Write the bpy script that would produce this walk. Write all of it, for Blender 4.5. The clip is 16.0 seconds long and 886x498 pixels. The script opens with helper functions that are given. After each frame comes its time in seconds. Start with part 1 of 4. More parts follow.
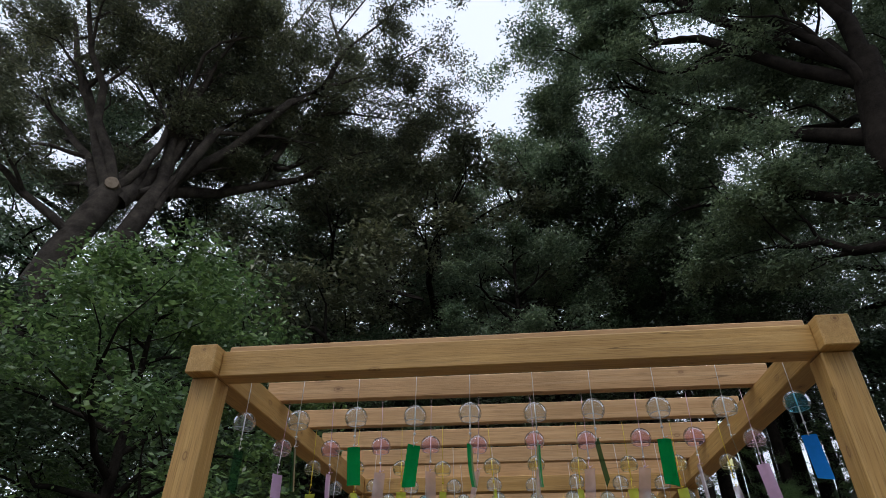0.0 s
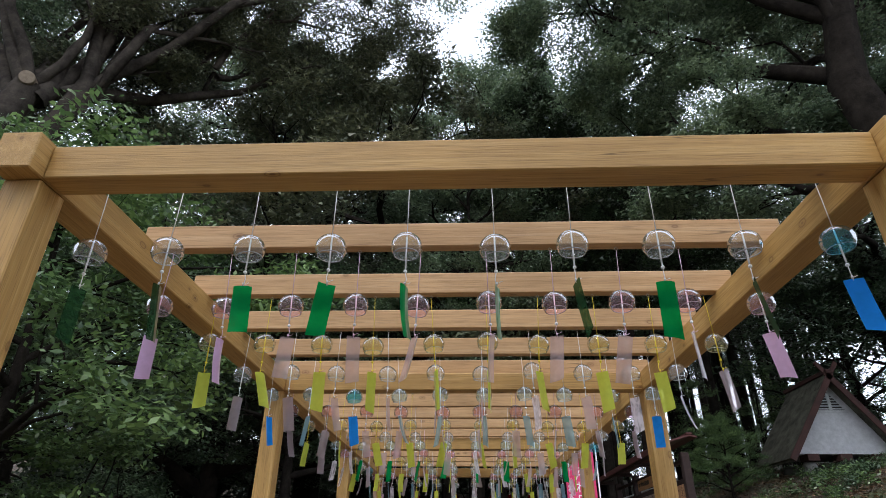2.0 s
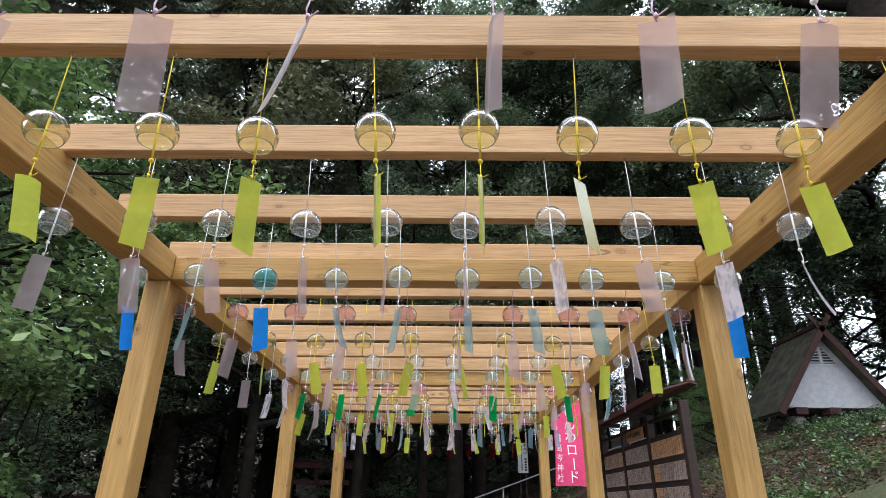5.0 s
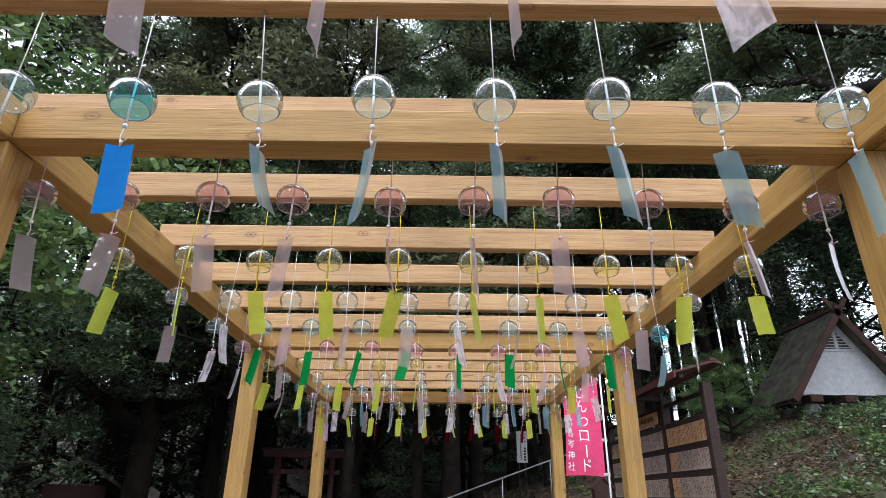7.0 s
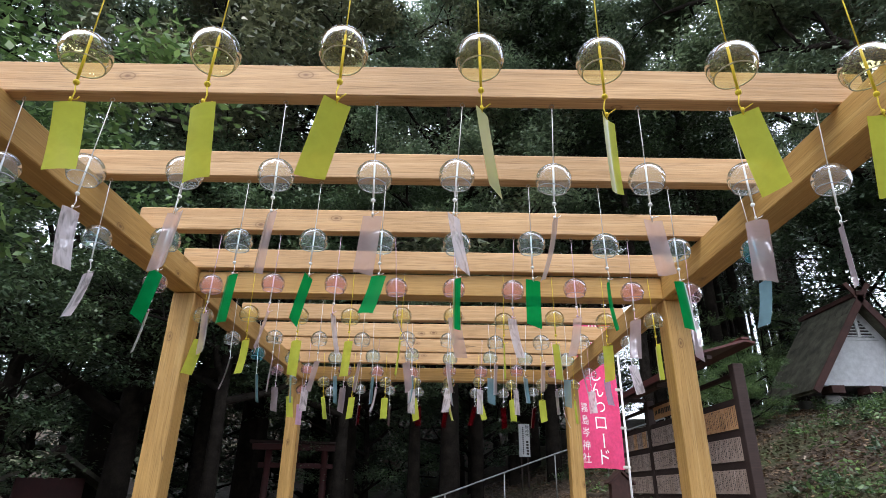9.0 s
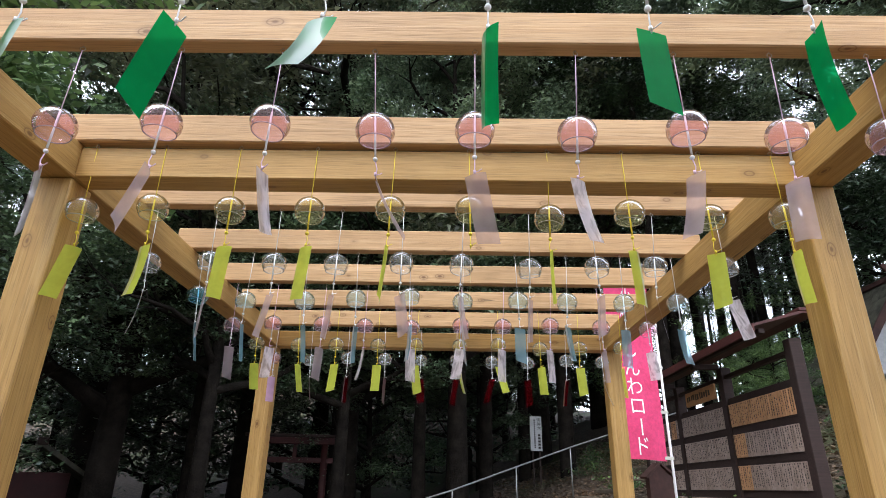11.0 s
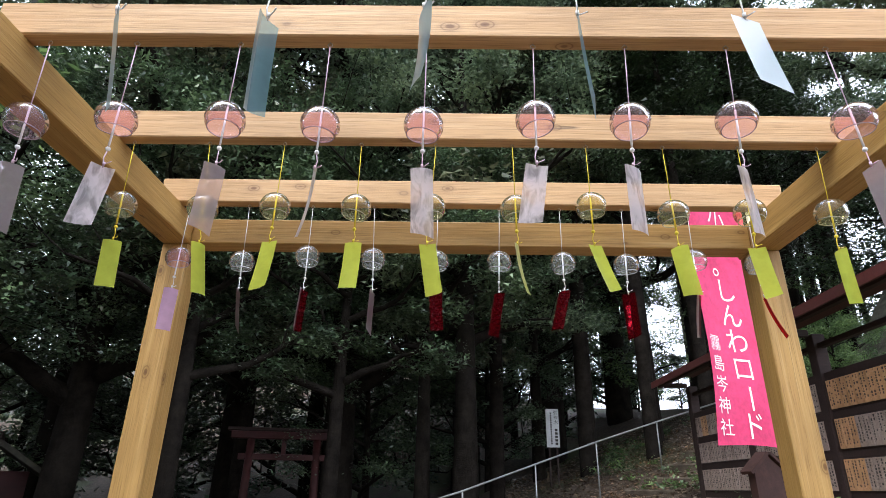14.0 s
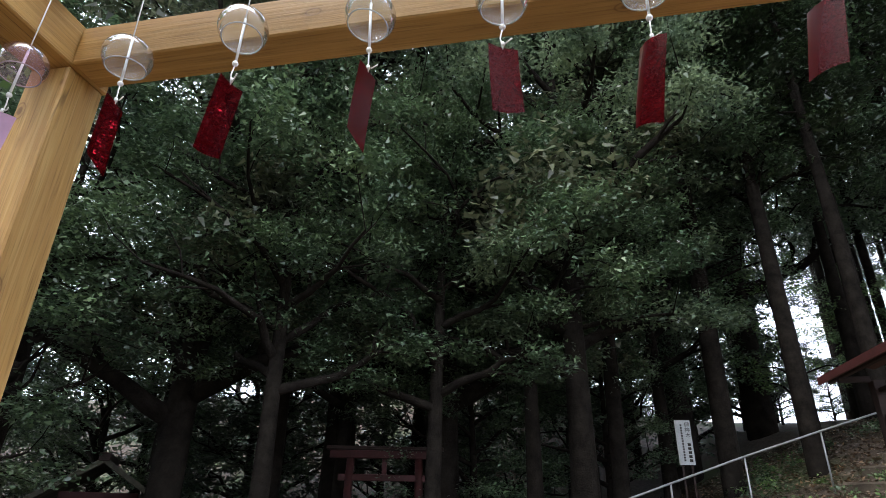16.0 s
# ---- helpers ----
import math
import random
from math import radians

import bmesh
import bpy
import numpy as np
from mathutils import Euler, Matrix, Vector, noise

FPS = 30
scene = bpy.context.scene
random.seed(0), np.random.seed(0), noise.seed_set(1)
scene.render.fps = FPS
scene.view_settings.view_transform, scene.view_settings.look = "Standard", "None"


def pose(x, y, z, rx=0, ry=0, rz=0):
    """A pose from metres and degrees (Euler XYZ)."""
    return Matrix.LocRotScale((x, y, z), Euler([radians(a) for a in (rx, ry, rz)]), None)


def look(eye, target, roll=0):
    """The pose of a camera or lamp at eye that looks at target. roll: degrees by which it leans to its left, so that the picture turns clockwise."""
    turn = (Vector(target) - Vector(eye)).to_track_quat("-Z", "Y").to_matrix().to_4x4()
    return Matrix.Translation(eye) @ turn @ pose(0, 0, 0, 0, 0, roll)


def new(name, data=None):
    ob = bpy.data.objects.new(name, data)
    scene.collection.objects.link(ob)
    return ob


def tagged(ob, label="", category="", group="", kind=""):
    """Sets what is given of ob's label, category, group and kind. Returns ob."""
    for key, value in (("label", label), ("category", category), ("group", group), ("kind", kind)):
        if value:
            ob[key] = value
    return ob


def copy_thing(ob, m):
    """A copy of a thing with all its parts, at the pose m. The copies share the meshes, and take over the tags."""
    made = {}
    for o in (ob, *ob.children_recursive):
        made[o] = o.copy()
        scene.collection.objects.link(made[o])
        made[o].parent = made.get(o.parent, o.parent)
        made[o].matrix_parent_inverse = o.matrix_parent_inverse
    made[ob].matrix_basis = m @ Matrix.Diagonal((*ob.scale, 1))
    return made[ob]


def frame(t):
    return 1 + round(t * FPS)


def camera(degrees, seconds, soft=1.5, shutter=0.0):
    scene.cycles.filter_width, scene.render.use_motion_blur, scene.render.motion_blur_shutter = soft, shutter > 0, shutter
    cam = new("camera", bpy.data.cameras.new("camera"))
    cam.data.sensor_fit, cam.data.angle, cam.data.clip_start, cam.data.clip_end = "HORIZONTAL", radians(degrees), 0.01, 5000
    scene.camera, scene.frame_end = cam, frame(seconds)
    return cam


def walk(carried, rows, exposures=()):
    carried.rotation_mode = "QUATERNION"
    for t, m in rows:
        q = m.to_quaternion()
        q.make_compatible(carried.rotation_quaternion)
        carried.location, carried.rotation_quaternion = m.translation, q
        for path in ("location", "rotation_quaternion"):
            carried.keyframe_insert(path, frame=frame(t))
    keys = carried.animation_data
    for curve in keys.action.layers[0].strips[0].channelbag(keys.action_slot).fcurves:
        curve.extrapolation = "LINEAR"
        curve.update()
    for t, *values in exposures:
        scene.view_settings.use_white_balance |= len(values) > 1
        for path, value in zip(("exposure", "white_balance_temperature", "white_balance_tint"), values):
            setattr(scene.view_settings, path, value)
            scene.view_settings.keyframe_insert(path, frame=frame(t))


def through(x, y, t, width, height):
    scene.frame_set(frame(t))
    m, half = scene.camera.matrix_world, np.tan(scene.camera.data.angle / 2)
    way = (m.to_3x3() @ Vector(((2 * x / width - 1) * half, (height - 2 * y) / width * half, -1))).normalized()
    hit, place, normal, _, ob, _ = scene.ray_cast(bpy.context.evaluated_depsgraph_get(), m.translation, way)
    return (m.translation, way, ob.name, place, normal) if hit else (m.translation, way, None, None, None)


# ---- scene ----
cam = camera(74.9, 16.0, soft=0.8)
EXPOSURES = [(0, -0.45), (1.5, 0.0), (3, 0.47), (4.5, 0.78), (8.5, 0.8), (12.5, 1.05), (14.5, 1.2), (16, 1.25)]
PATH = [
    (0, (0.137, -2.288, 1.424), (-0.095, -0.64, 2.534), 0.7),
    (0.5, (0.159, -2.132, 1.406), (-0.019, -0.449, 2.472), 0.7),
    (1, (0.11, -1.922, 1.375), (-0.026, -0.204, 2.39), 0.6),
    (1.5, (0.088, -1.733, 1.356), (-0.015, 0.012, 2.328), 0.5),
    (2, (0.104, -1.484, 1.365), (0.027, 0.282, 2.299), 0.5),
    (2.5, (0.105, -1.268, 1.379), (0.055, 0.515, 2.283), 0.3),
    (3, (0.075, -1.0, 1.414), (0.042, 0.799, 2.287), 0.5),
    (3.5, (0.044, -0.813, 1.417), (0.023, 0.995, 2.272), 0.6),
    (4, (0.087, -0.597, 1.411), (0.068, 1.218, 2.252), 0.6),
    (4.5, (0.13, -0.381, 1.406), (0.112, 1.44, 2.231), 0.6),
    (7, (0.098, 0.868, 1.421), (0.097, 2.707, 2.207), 0.7),
    (7.5, (0.115, 1.104, 1.402), (0.117, 2.939, 2.196), 0.7),
    (8, (0.134, 1.325, 1.413), (0.143, 3.159, 2.212), 0.4),
    (8.5, (0.134, 1.604, 1.419), (0.141, 3.445, 2.201), 0.7),
    (11, (0.122, 2.977, 1.407), (0.101, 4.825, 2.171), 1.0),
    (11.5, (0.113, 3.27, 1.393), (0.092, 5.12, 2.151), 1.0),
    (12, (0.08, 3.591, 1.393), (0.058, 5.444, 2.146), 1.0),
    (12.5, (0.041, 3.895, 1.387), (0.017, 5.75, 2.134), 1.0),
    (13, (0.028, 4.207, 1.39), (0.01, 6.061, 2.14), 0.9),
    (13.5, (0.014, 4.515, 1.391), (-0.003, 6.366, 2.148), 1.0),
    (14, (-0.005, 4.803, 1.396), (-0.031, 6.65, 2.163), 1.0),
    (14.5, (-0.002, 5.094, 1.396), (-0.047, 6.934, 2.177), 1.1),
    (15, (0.005, 5.416, 1.395), (-0.095, 7.247, 2.194), 1.2),
    (15.5, (-0.002, 5.783, 1.38), (-0.227, 7.592, 2.2), 1.2),
    (16, (-0.003, 6.108, 1.378), (-0.366, 7.892, 2.205), 1.3),
]
walk(cam, [(t, look(eye, target, roll)) for t, eye, target, roll in PATH], EXPOSURES)
scene.cycles.transparent_max_bounces = 24

# ---- light ----
world = bpy.data.worlds.new("overcast_sky")
scene.world = world
world.use_nodes = True
wn, wl = world.node_tree.nodes, world.node_tree.links
sky = wn.new("ShaderNodeTexSky")
sky.sky_type, sky.sun_disc = "NISHITA", False
sky.sun_elevation, sky.sun_rotation = radians(58), radians(205)
sky.air_density, sky.dust_density = 1.2, 4.0
cloud = wn.new("ShaderNodeMix")
cloud.data_type = "RGBA"
cloud.inputs["Factor"].default_value = 0.8
cloud.inputs["B"].default_value = (12.5, 13.6, 16.1, 1)
wl.new(sky.outputs["Color"], cloud.inputs["A"])
wl.new(cloud.outputs["Result"], wn["Background"].inputs["Color"])
wn["Background"].inputs["Strength"].default_value = 0.12

sun = new("sun", bpy.data.lights.new("sun", "SUN"))
sun.data.energy, sun.data.angle, sun.data.color = 0.9, radians(16), (1.0, 0.97, 0.93)
sun.matrix_basis = look((-9, -16, 30), (0, 0, 0))


# ---- materials ----
def shader(name):
    m = bpy.data.materials.new(name)
    m.use_nodes = True
    return m, m.node_tree.nodes, m.node_tree.links, m.node_tree.nodes["Principled BSDF"]


def ramp(nodes, stops):
    r = nodes.new("ShaderNodeValToRGB")
    e = r.color_ramp.elements
    while len(e) < len(stops):
        e.new(0.5)
    for k, (p, c) in zip(e, stops):
        k.position, k.color = p, (*c, 1)
    return r


def mix_rgb(nodes, links, fac, a, b, mode="MIX"):
    n = nodes.new("ShaderNodeMix")
    n.data_type, n.blend_type = "RGBA", mode
    for slot, v in (("Factor", fac), ("A", a), ("B", b)):
        if isinstance(v, (int, float)):
            n.inputs[slot].default_value = v
        elif isinstance(v, tuple):
            n.inputs[slot].default_value = (*v, 1)
        else:
            links.new(v, n.inputs[slot])
    return n.outputs["Result"]


def noise_tex(nodes, links, vec, scale, detail=4.0, rough=0.6, distort=0.0):
    n = nodes.new("ShaderNodeTexNoise")
    n.inputs["Scale"].default_value, n.inputs["Detail"].default_value = scale, detail
    n.inputs["Roughness"].default_value, n.inputs["Distortion"].default_value = rough, distort
    if vec is not None:
        links.new(vec, n.inputs["Vector"])
    return n.outputs["Fac"]


def bump(nodes, links, bsdf, height, strength, distance=0.01):
    b = nodes.new("ShaderNodeBump")
    b.inputs["Strength"].default_value, b.inputs["Distance"].default_value = strength, distance
    links.new(height, b.inputs["Height"])
    links.new(b.outputs["Normal"], bsdf.inputs["Normal"])


def coords(nodes, links, scale=(1, 1, 1), shift=True):
    """Object coordinates, scaled, moved apart from object to object."""
    tc, mp = nodes.new("ShaderNodeTexCoord"), nodes.new("ShaderNodeMapping")
    mp.inputs["Scale"].default_value = scale
    links.new(tc.outputs["Object"], mp.inputs["Vector"])
    if shift:
        info, mul = nodes.new("ShaderNodeObjectInfo"), nodes.new("ShaderNodeMath")
        mul.operation, mul.inputs[1].default_value = "MULTIPLY", 57.0
        links.new(info.outputs["Random"], mul.inputs[0])
        links.new(mul.outputs[0], mp.inputs["Location"])
    return mp.outputs["Vector"]


def timber(name, light, mid, dark, knots=True, rough=0.55):
    """Sawn wood with the grain along local x."""
    m, n, l, b = shader(name)
    v = coords(n, l, (0.5, 22, 22))
    grain = noise_tex(n, l, v, 2.6, 5, 0.6, 0.8)
    fine = noise_tex(n, l, coords(n, l, (4, 130, 130)), 2.0, 3)
    broad = noise_tex(n, l, coords(n, l, (1, 2, 2)), 1.6, 3)
    soft = tuple(0.3 * p + 0.7 * q for p, q in zip(dark, mid))
    r = ramp(n, ((0.30, soft), (0.5, mid), (0.68, light)))
    l.new(grain, r.inputs["Fac"])
    fr = ramp(n, ((0.32, (0.5, 0.44, 0.36)), (0.46, (0.95, 0.94, 0.92)), (0.7, (1.12, 1.12, 1.12))))
    l.new(fine, fr.inputs["Fac"])
    c = mix_rgb(n, l, 0.6, r.outputs["Color"], fr.outputs["Color"], "MULTIPLY")
    br = ramp(n, ((0.32, (0.72, 0.70, 0.66)), (0.62, (1.05, 1.05, 1.05))))
    l.new(broad, br.inputs["Fac"])
    c = mix_rgb(n, l, 0.75, c, br.outputs["Color"], "MULTIPLY")
    if knots:
        k = n.new("ShaderNodeTexVoronoi")
        k.inputs["Scale"].default_value = 1.0
        l.new(coords(n, l, (5.0, 9.0, 9.0)), k.inputs["Vector"])
        kr = ramp(n, ((0.0, (1, 1, 1)), (0.05, (0.85, 0.85, 0.85)), (0.07, (0.3, 0.3, 0.3)), (0.095, (0.25, 0.25, 0.25)), (0.115, (0.75, 0.75, 0.75)), (0.13, (0.2, 0.2, 0.2)), (0.2, (0, 0, 0))))
        l.new(k.outputs["Distance"], kr.inputs["Fac"])
        c = mix_rgb(n, l, kr.outputs["Color"], c, (dark[0] * 0.5, dark[1] * 0.42, dark[2] * 0.4))
        split = ramp(n, ((0.5, (0, 0, 0)), (0.503, (0.8, 0.8, 0.8)), (0.507, (0.8, 0.8, 0.8)), (0.51, (0, 0, 0))))
        l.new(noise_tex(n, l, coords(n, l, (0.4, 16, 16)), 1.3, 1, 0.3, 0.1), split.inputs["Fac"])
        patch = ramp(n, ((0.55, (0, 0, 0)), (0.62, (1, 1, 1))))
        l.new(noise_tex(n, l, coords(n, l, (0.8, 2, 2)), 1.1, 2), patch.inputs["Fac"])
        c = mix_rgb(n, l, mix_rgb(n, l, 1.0, split.outputs["Color"], patch.outputs["Color"], "MULTIPLY"), c, (dark[0] * 0.3, dark[1] * 0.3, dark[2] * 0.3))
    l.new(c, b.inputs["Base Color"])
    b.inputs["Roughness"].default_value = rough
    bump(n, l, b, fine, 0.25, 0.004)
    return m


def mottled(name, a, c, scale=6.0, rough=0.7, metal=0.0, relief=0.2, dist=0.01, shift=True):
    m, n, l, b = shader(name)
    v = coords(n, l, (1, 1, 1), shift)
    f1, f2 = noise_tex(n, l, v, scale, 6, 0.65), noise_tex(n, l, v, scale * 9, 4, 0.7)
    r = ramp(n, ((0.33, a), (0.66, c)))
    l.new(f1, r.inputs["Fac"])
    g = ramp(n, ((0.3, (0.7, 0.7, 0.7)), (0.7, (1.1, 1.1, 1.1))))
    l.new(f2, g.inputs["Fac"])
    l.new(mix_rgb(n, l, 0.7, r.outputs["Color"], g.outputs["Color"], "MULTIPLY"), b.inputs["Base Color"])
    b.inputs["Roughness"].default_value, b.inputs["Metallic"].default_value = rough, metal
    b.inputs["Specular IOR Level"].default_value = 0.5 if rough < 0.9 else 0.08
    bump(n, l, b, f2, relief, dist)
    return m


def plain(name, colour, rough=0.5, metal=0.0):
    m, n, l, b = shader(name)
    b.inputs["Base Color"].default_value = (*colour, 1)
    b.inputs["Roughness"].default_value, b.inputs["Metallic"].default_value = rough, metal
    return m


def thin_glass(name, tint, gloss=0.65, milk=0.12):
    """Thin blown glass: tinted see-through with a mirror sheen."""
    m, n, l, b = shader(name)
    n.remove(b)
    t, g, mx, lw = (n.new("ShaderNode" + k) for k in ("BsdfTransparent", "BsdfGlossy", "MixShader", "LayerWeight"))
    t.inputs["Color"].default_value = (*tint, 1)
    g.inputs["Roughness"].default_value = 0.03
    lw.inputs["Blend"].default_value = 0.19
    mul = n.new("ShaderNodeMath")
    mul.operation, mul.inputs[1].default_value, mul.use_clamp = "MULTIPLY", gloss, True
    l.new(lw.outputs["Fresnel"], mul.inputs[0])
    l.new(mul.outputs[0], mx.inputs["Fac"])
    haze, hd = n.new("ShaderNodeMixShader"), n.new("ShaderNodeBsdfDiffuse")
    hd.inputs["Color"].default_value = (*(0.35 + 0.6 * c for c in tint), 1)
    haze.inputs["Fac"].default_value = milk
    l.new(t.outputs[0], haze.inputs[1])
    l.new(hd.outputs[0], haze.inputs[2])
    l.new(haze.outputs[0], mx.inputs[1])
    l.new(g.outputs[0], mx.inputs[2])
    l.new(mx.outputs[0], n["Material Output"].inputs["Surface"])
    return m


def film(name, colour, see, solid=0.5, rough=0.28, patchy=False):
    """A strip of coloured plastic film: part see-through, part lit sheet."""
    m, n, l, b = shader(name)
    t, d, tr, g = (n.new("ShaderNode" + k) for k in ("BsdfTransparent", "BsdfDiffuse", "BsdfTranslucent", "BsdfGlossy"))
    m1, m2, m3, lw = n.new("ShaderNodeMixShader"), n.new("ShaderNodeMixShader"), n.new("ShaderNodeMixShader"), n.new("ShaderNodeLayerWeight")
    n.remove(b)
    v = coords(n, l, (1, 1, 1))
    f = noise_tex(n, l, v, 30, 4, 0.6, 0.6)
    r = ramp(n, ((0.3, tuple(c * 0.92 for c in colour)), (0.7, tuple(min(1, c * 1.06) for c in colour))))
    l.new(f, r.inputs["Fac"])
    l.new(r.outputs["Color"], d.inputs["Color"])
    l.new(r.outputs["Color"], tr.inputs["Color"])
    t.inputs["Color"].default_value = (*see, 1)
    g.inputs["Roughness"].default_value = rough
    lw.inputs["Blend"].default_value = 0.075
    m1.inputs["Fac"].default_value = 0.5
    l.new(d.outputs[0], m1.inputs[1])
    l.new(tr.outputs[0], m1.inputs[2])
    m2.inputs["Fac"].default_value = solid
    if patchy:
        pr = ramp(n, ((0.36, (0.4, 0.4, 0.4)), (0.56, (solid, solid, solid))))
        l.new(noise_tex(n, l, coords(n, l, (1, 1, 0.35)), 42, 3, 0.55, 0.8), pr.inputs["Fac"])
        l.new(pr.outputs["Color"], m2.inputs["Fac"])
    l.new(t.outputs[0], m2.inputs[1])
    l.new(m1.outputs[0], m2.inputs[2])
    half = n.new("ShaderNodeMath")
    half.operation, half.inputs[1].default_value = "MULTIPLY", 0.5
    l.new(lw.outputs["Fresnel"], half.inputs[0])
    l.new(half.outputs[0], m3.inputs["Fac"])
    l.new(m2.outputs[0], m3.inputs[1])
    l.new(g.outputs[0], m3.inputs[2])
    l.new(m3.outputs[0], n["Material Output"].inputs["Surface"])
    return m


def foliage(name, dark, light, through=0.3):
    m, n, l, b = shader(name)
    geo, tr, mx = n.new("ShaderNodeNewGeometry"), n.new("ShaderNodeBsdfTranslucent"), n.new("ShaderNodeMixShader")
    r = ramp(n, ((0.0, dark), (0.75, light), (1.0, tuple(c * 1.45 for c in light))))
    l.new(geo.outputs["Random Per Island"], r.inputs["Fac"])
    tone = ramp(n, ((0.35, (0.65, 0.7, 0.7)), (0.65, (1.15, 1.1, 1.0))))
    l.new(noise_tex(n, l, coords(n, l), 0.55, 2), tone.inputs["Fac"])
    c = mix_rgb(n, l, 1.0, r.outputs["Color"], tone.outputs["Color"], "MULTIPLY")
    l.new(c, b.inputs["Base Color"])
    l.new(c, tr.inputs["Color"])
    b.inputs["Roughness"].default_value = 0.34
    b.inputs["Specular IOR Level"].default_value = 0.7
    mx.inputs["Fac"].default_value = through
    l.new(b.outputs[0], mx.inputs[1])
    l.new(tr.outputs[0], mx.inputs[2])
    l.new(mx.outputs[0], n["Material Output"].inputs["Surface"])
    return m


def earth(name):
    m, n, l, b = shader(name)
    v = coords(n, l, (1, 1, 1), False)
    f1, f2, f3 = noise_tex(n, l, v, 0.35, 4), noise_tex(n, l, v, 9, 6, 0.7), noise_tex(n, l, v, 45, 3)
    soil = ramp(n, ((0.3, (0.028, 0.02, 0.014)), (0.5, (0.065, 0.046, 0.032)), (0.7, (0.125, 0.09, 0.063))))
    l.new(f2, soil.inputs["Fac"])
    moss = ramp(n, ((0.3, (0.03, 0.045, 0.015)), (0.7, (0.07, 0.10, 0.03))))
    l.new(f3, moss.inputs["Fac"])
    pick = ramp(n, ((0.5, (0, 0, 0)), (0.62, (0.8, 0.8, 0.8))))
    l.new(f1, pick.inputs["Fac"])
    wild = mix_rgb(n, l, pick.outputs["Color"], soil.outputs["Color"], moss.outputs["Color"])
    # unseen paler soil along the walk, added to light the beam undersides; ragged edge
    bounce_soil = ramp(n, ((0.3, (0.13, 0.088, 0.058)), (0.7, (0.22, 0.158, 0.108))))
    l.new(f2, bounce_soil.inputs["Fac"])
    sep, far, edge = n.new("ShaderNodeSeparateXYZ"), n.new("ShaderNodeMath"), n.new("ShaderNodeMath")
    l.new(v, sep.inputs["Vector"])
    far.operation, edge.operation, edge.inputs[1].default_value = "ABSOLUTE", "MULTIPLY_ADD", 1.6
    l.new(sep.outputs["X"], far.inputs[0])
    l.new(f1, edge.inputs[0])
    l.new(far.outputs[0], edge.inputs[2])
    scaled = n.new("ShaderNodeMath")
    scaled.operation, scaled.inputs[1].default_value = "MULTIPLY", 0.2
    l.new(edge.outputs[0], scaled.inputs[0])
    bounce_mask = ramp(n, ((0.52, (1, 1, 1)), (0.62, (0, 0, 0))))
    l.new(scaled.outputs[0], bounce_mask.inputs["Fac"])
    ahead = n.new("ShaderNodeMath")
    ahead.operation, ahead.inputs[1].default_value = "LESS_THAN", 10.0
    l.new(sep.outputs["Y"], ahead.inputs[0])
    only = mix_rgb(n, l, 1.0, bounce_mask.outputs["Color"], ahead.outputs[0], "MULTIPLY")
    l.new(mix_rgb(n, l, only, wild, bounce_soil.outputs["Color"]), b.inputs["Base Color"])
    b.inputs["Roughness"].default_value = 0.95
    bump(n, l, b, f2, 0.6, 0.04)
    return m


M_BEAM = timber("stained_pine", (0.62, 0.405, 0.215), (0.54, 0.328, 0.150), (0.35, 0.19, 0.075))
M_POST = timber("ochre_stained_pine", (0.57, 0.365, 0.135), (0.49, 0.29, 0.088), (0.31, 0.165, 0.045))
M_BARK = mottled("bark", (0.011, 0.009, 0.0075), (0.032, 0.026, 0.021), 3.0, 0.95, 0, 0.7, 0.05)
M_BARK_GREY = mottled("grey_bark", (0.035, 0.03, 0.026), (0.11, 0.092, 0.075), 2.2, 0.95, 0, 0.7, 0.05)
M_LEAF_DARK = foliage("evergreen_leaves", (0.03, 0.058, 0.031), (0.08, 0.132, 0.07))
# leaf colour raised to stand in for stronger skylight on the upper crowns
M_LEAF_CROWN = foliage("painted_lit_crown_leaves", (0.085, 0.13, 0.08), (0.21, 0.28, 0.17), 0.45)
M_LEAF_OLIVE = foliage("olive_leaves", (0.07, 0.082, 0.05), (0.165, 0.182, 0.108), 0.35)
M_LEAF_MID = foliage("green_leaves", (0.04, 0.076, 0.04), (0.12, 0.185, 0.096))
M_LEAF_BRIGHT = foliage("fresh_leaves", (0.065, 0.128, 0.048), (0.175, 0.275, 0.1), 0.38)
M_LEAF_CEDAR = foliage("cedar_needles", (0.015, 0.03, 0.012), (0.035, 0.06, 0.022), 0.15)
M_LITTER = foliage("dry_leaves", (0.07, 0.04, 0.025), (0.22, 0.14, 0.085), 0.1)
M_EARTH = earth("leafy_soil")
M_DARKWOOD = timber("dark_brown_wood", (0.042, 0.02, 0.016), (0.03, 0.0145, 0.0115), (0.017, 0.009, 0.007), False, 0.8)
M_MAROON = mottled("maroon_painted_metal", (0.055, 0.013, 0.011), (0.095, 0.022, 0.018), 2.5, 0.6)
M_SLIP_GREY = timber("weathered_slip", (0.46, 0.36, 0.31), (0.36, 0.275, 0.235), (0.24, 0.175, 0.145), False, 0.8)
M_SLIP_NEW = timber("fresh_slip", (0.62, 0.36, 0.19), (0.55, 0.30, 0.145), (0.40, 0.20, 0.09), False, 0.7)
M_CUT = mottled("sawn_limb_face", (0.24, 0.18, 0.12), (0.36, 0.28, 0.2), 9.0, 0.85)
M_INK = plain("black_ink", (0.03, 0.024, 0.02), 0.8)
M_PLAQUE = timber("plaque_wood", (0.52, 0.27, 0.12), (0.44, 0.22, 0.09), (0.3, 0.14, 0.05), False)
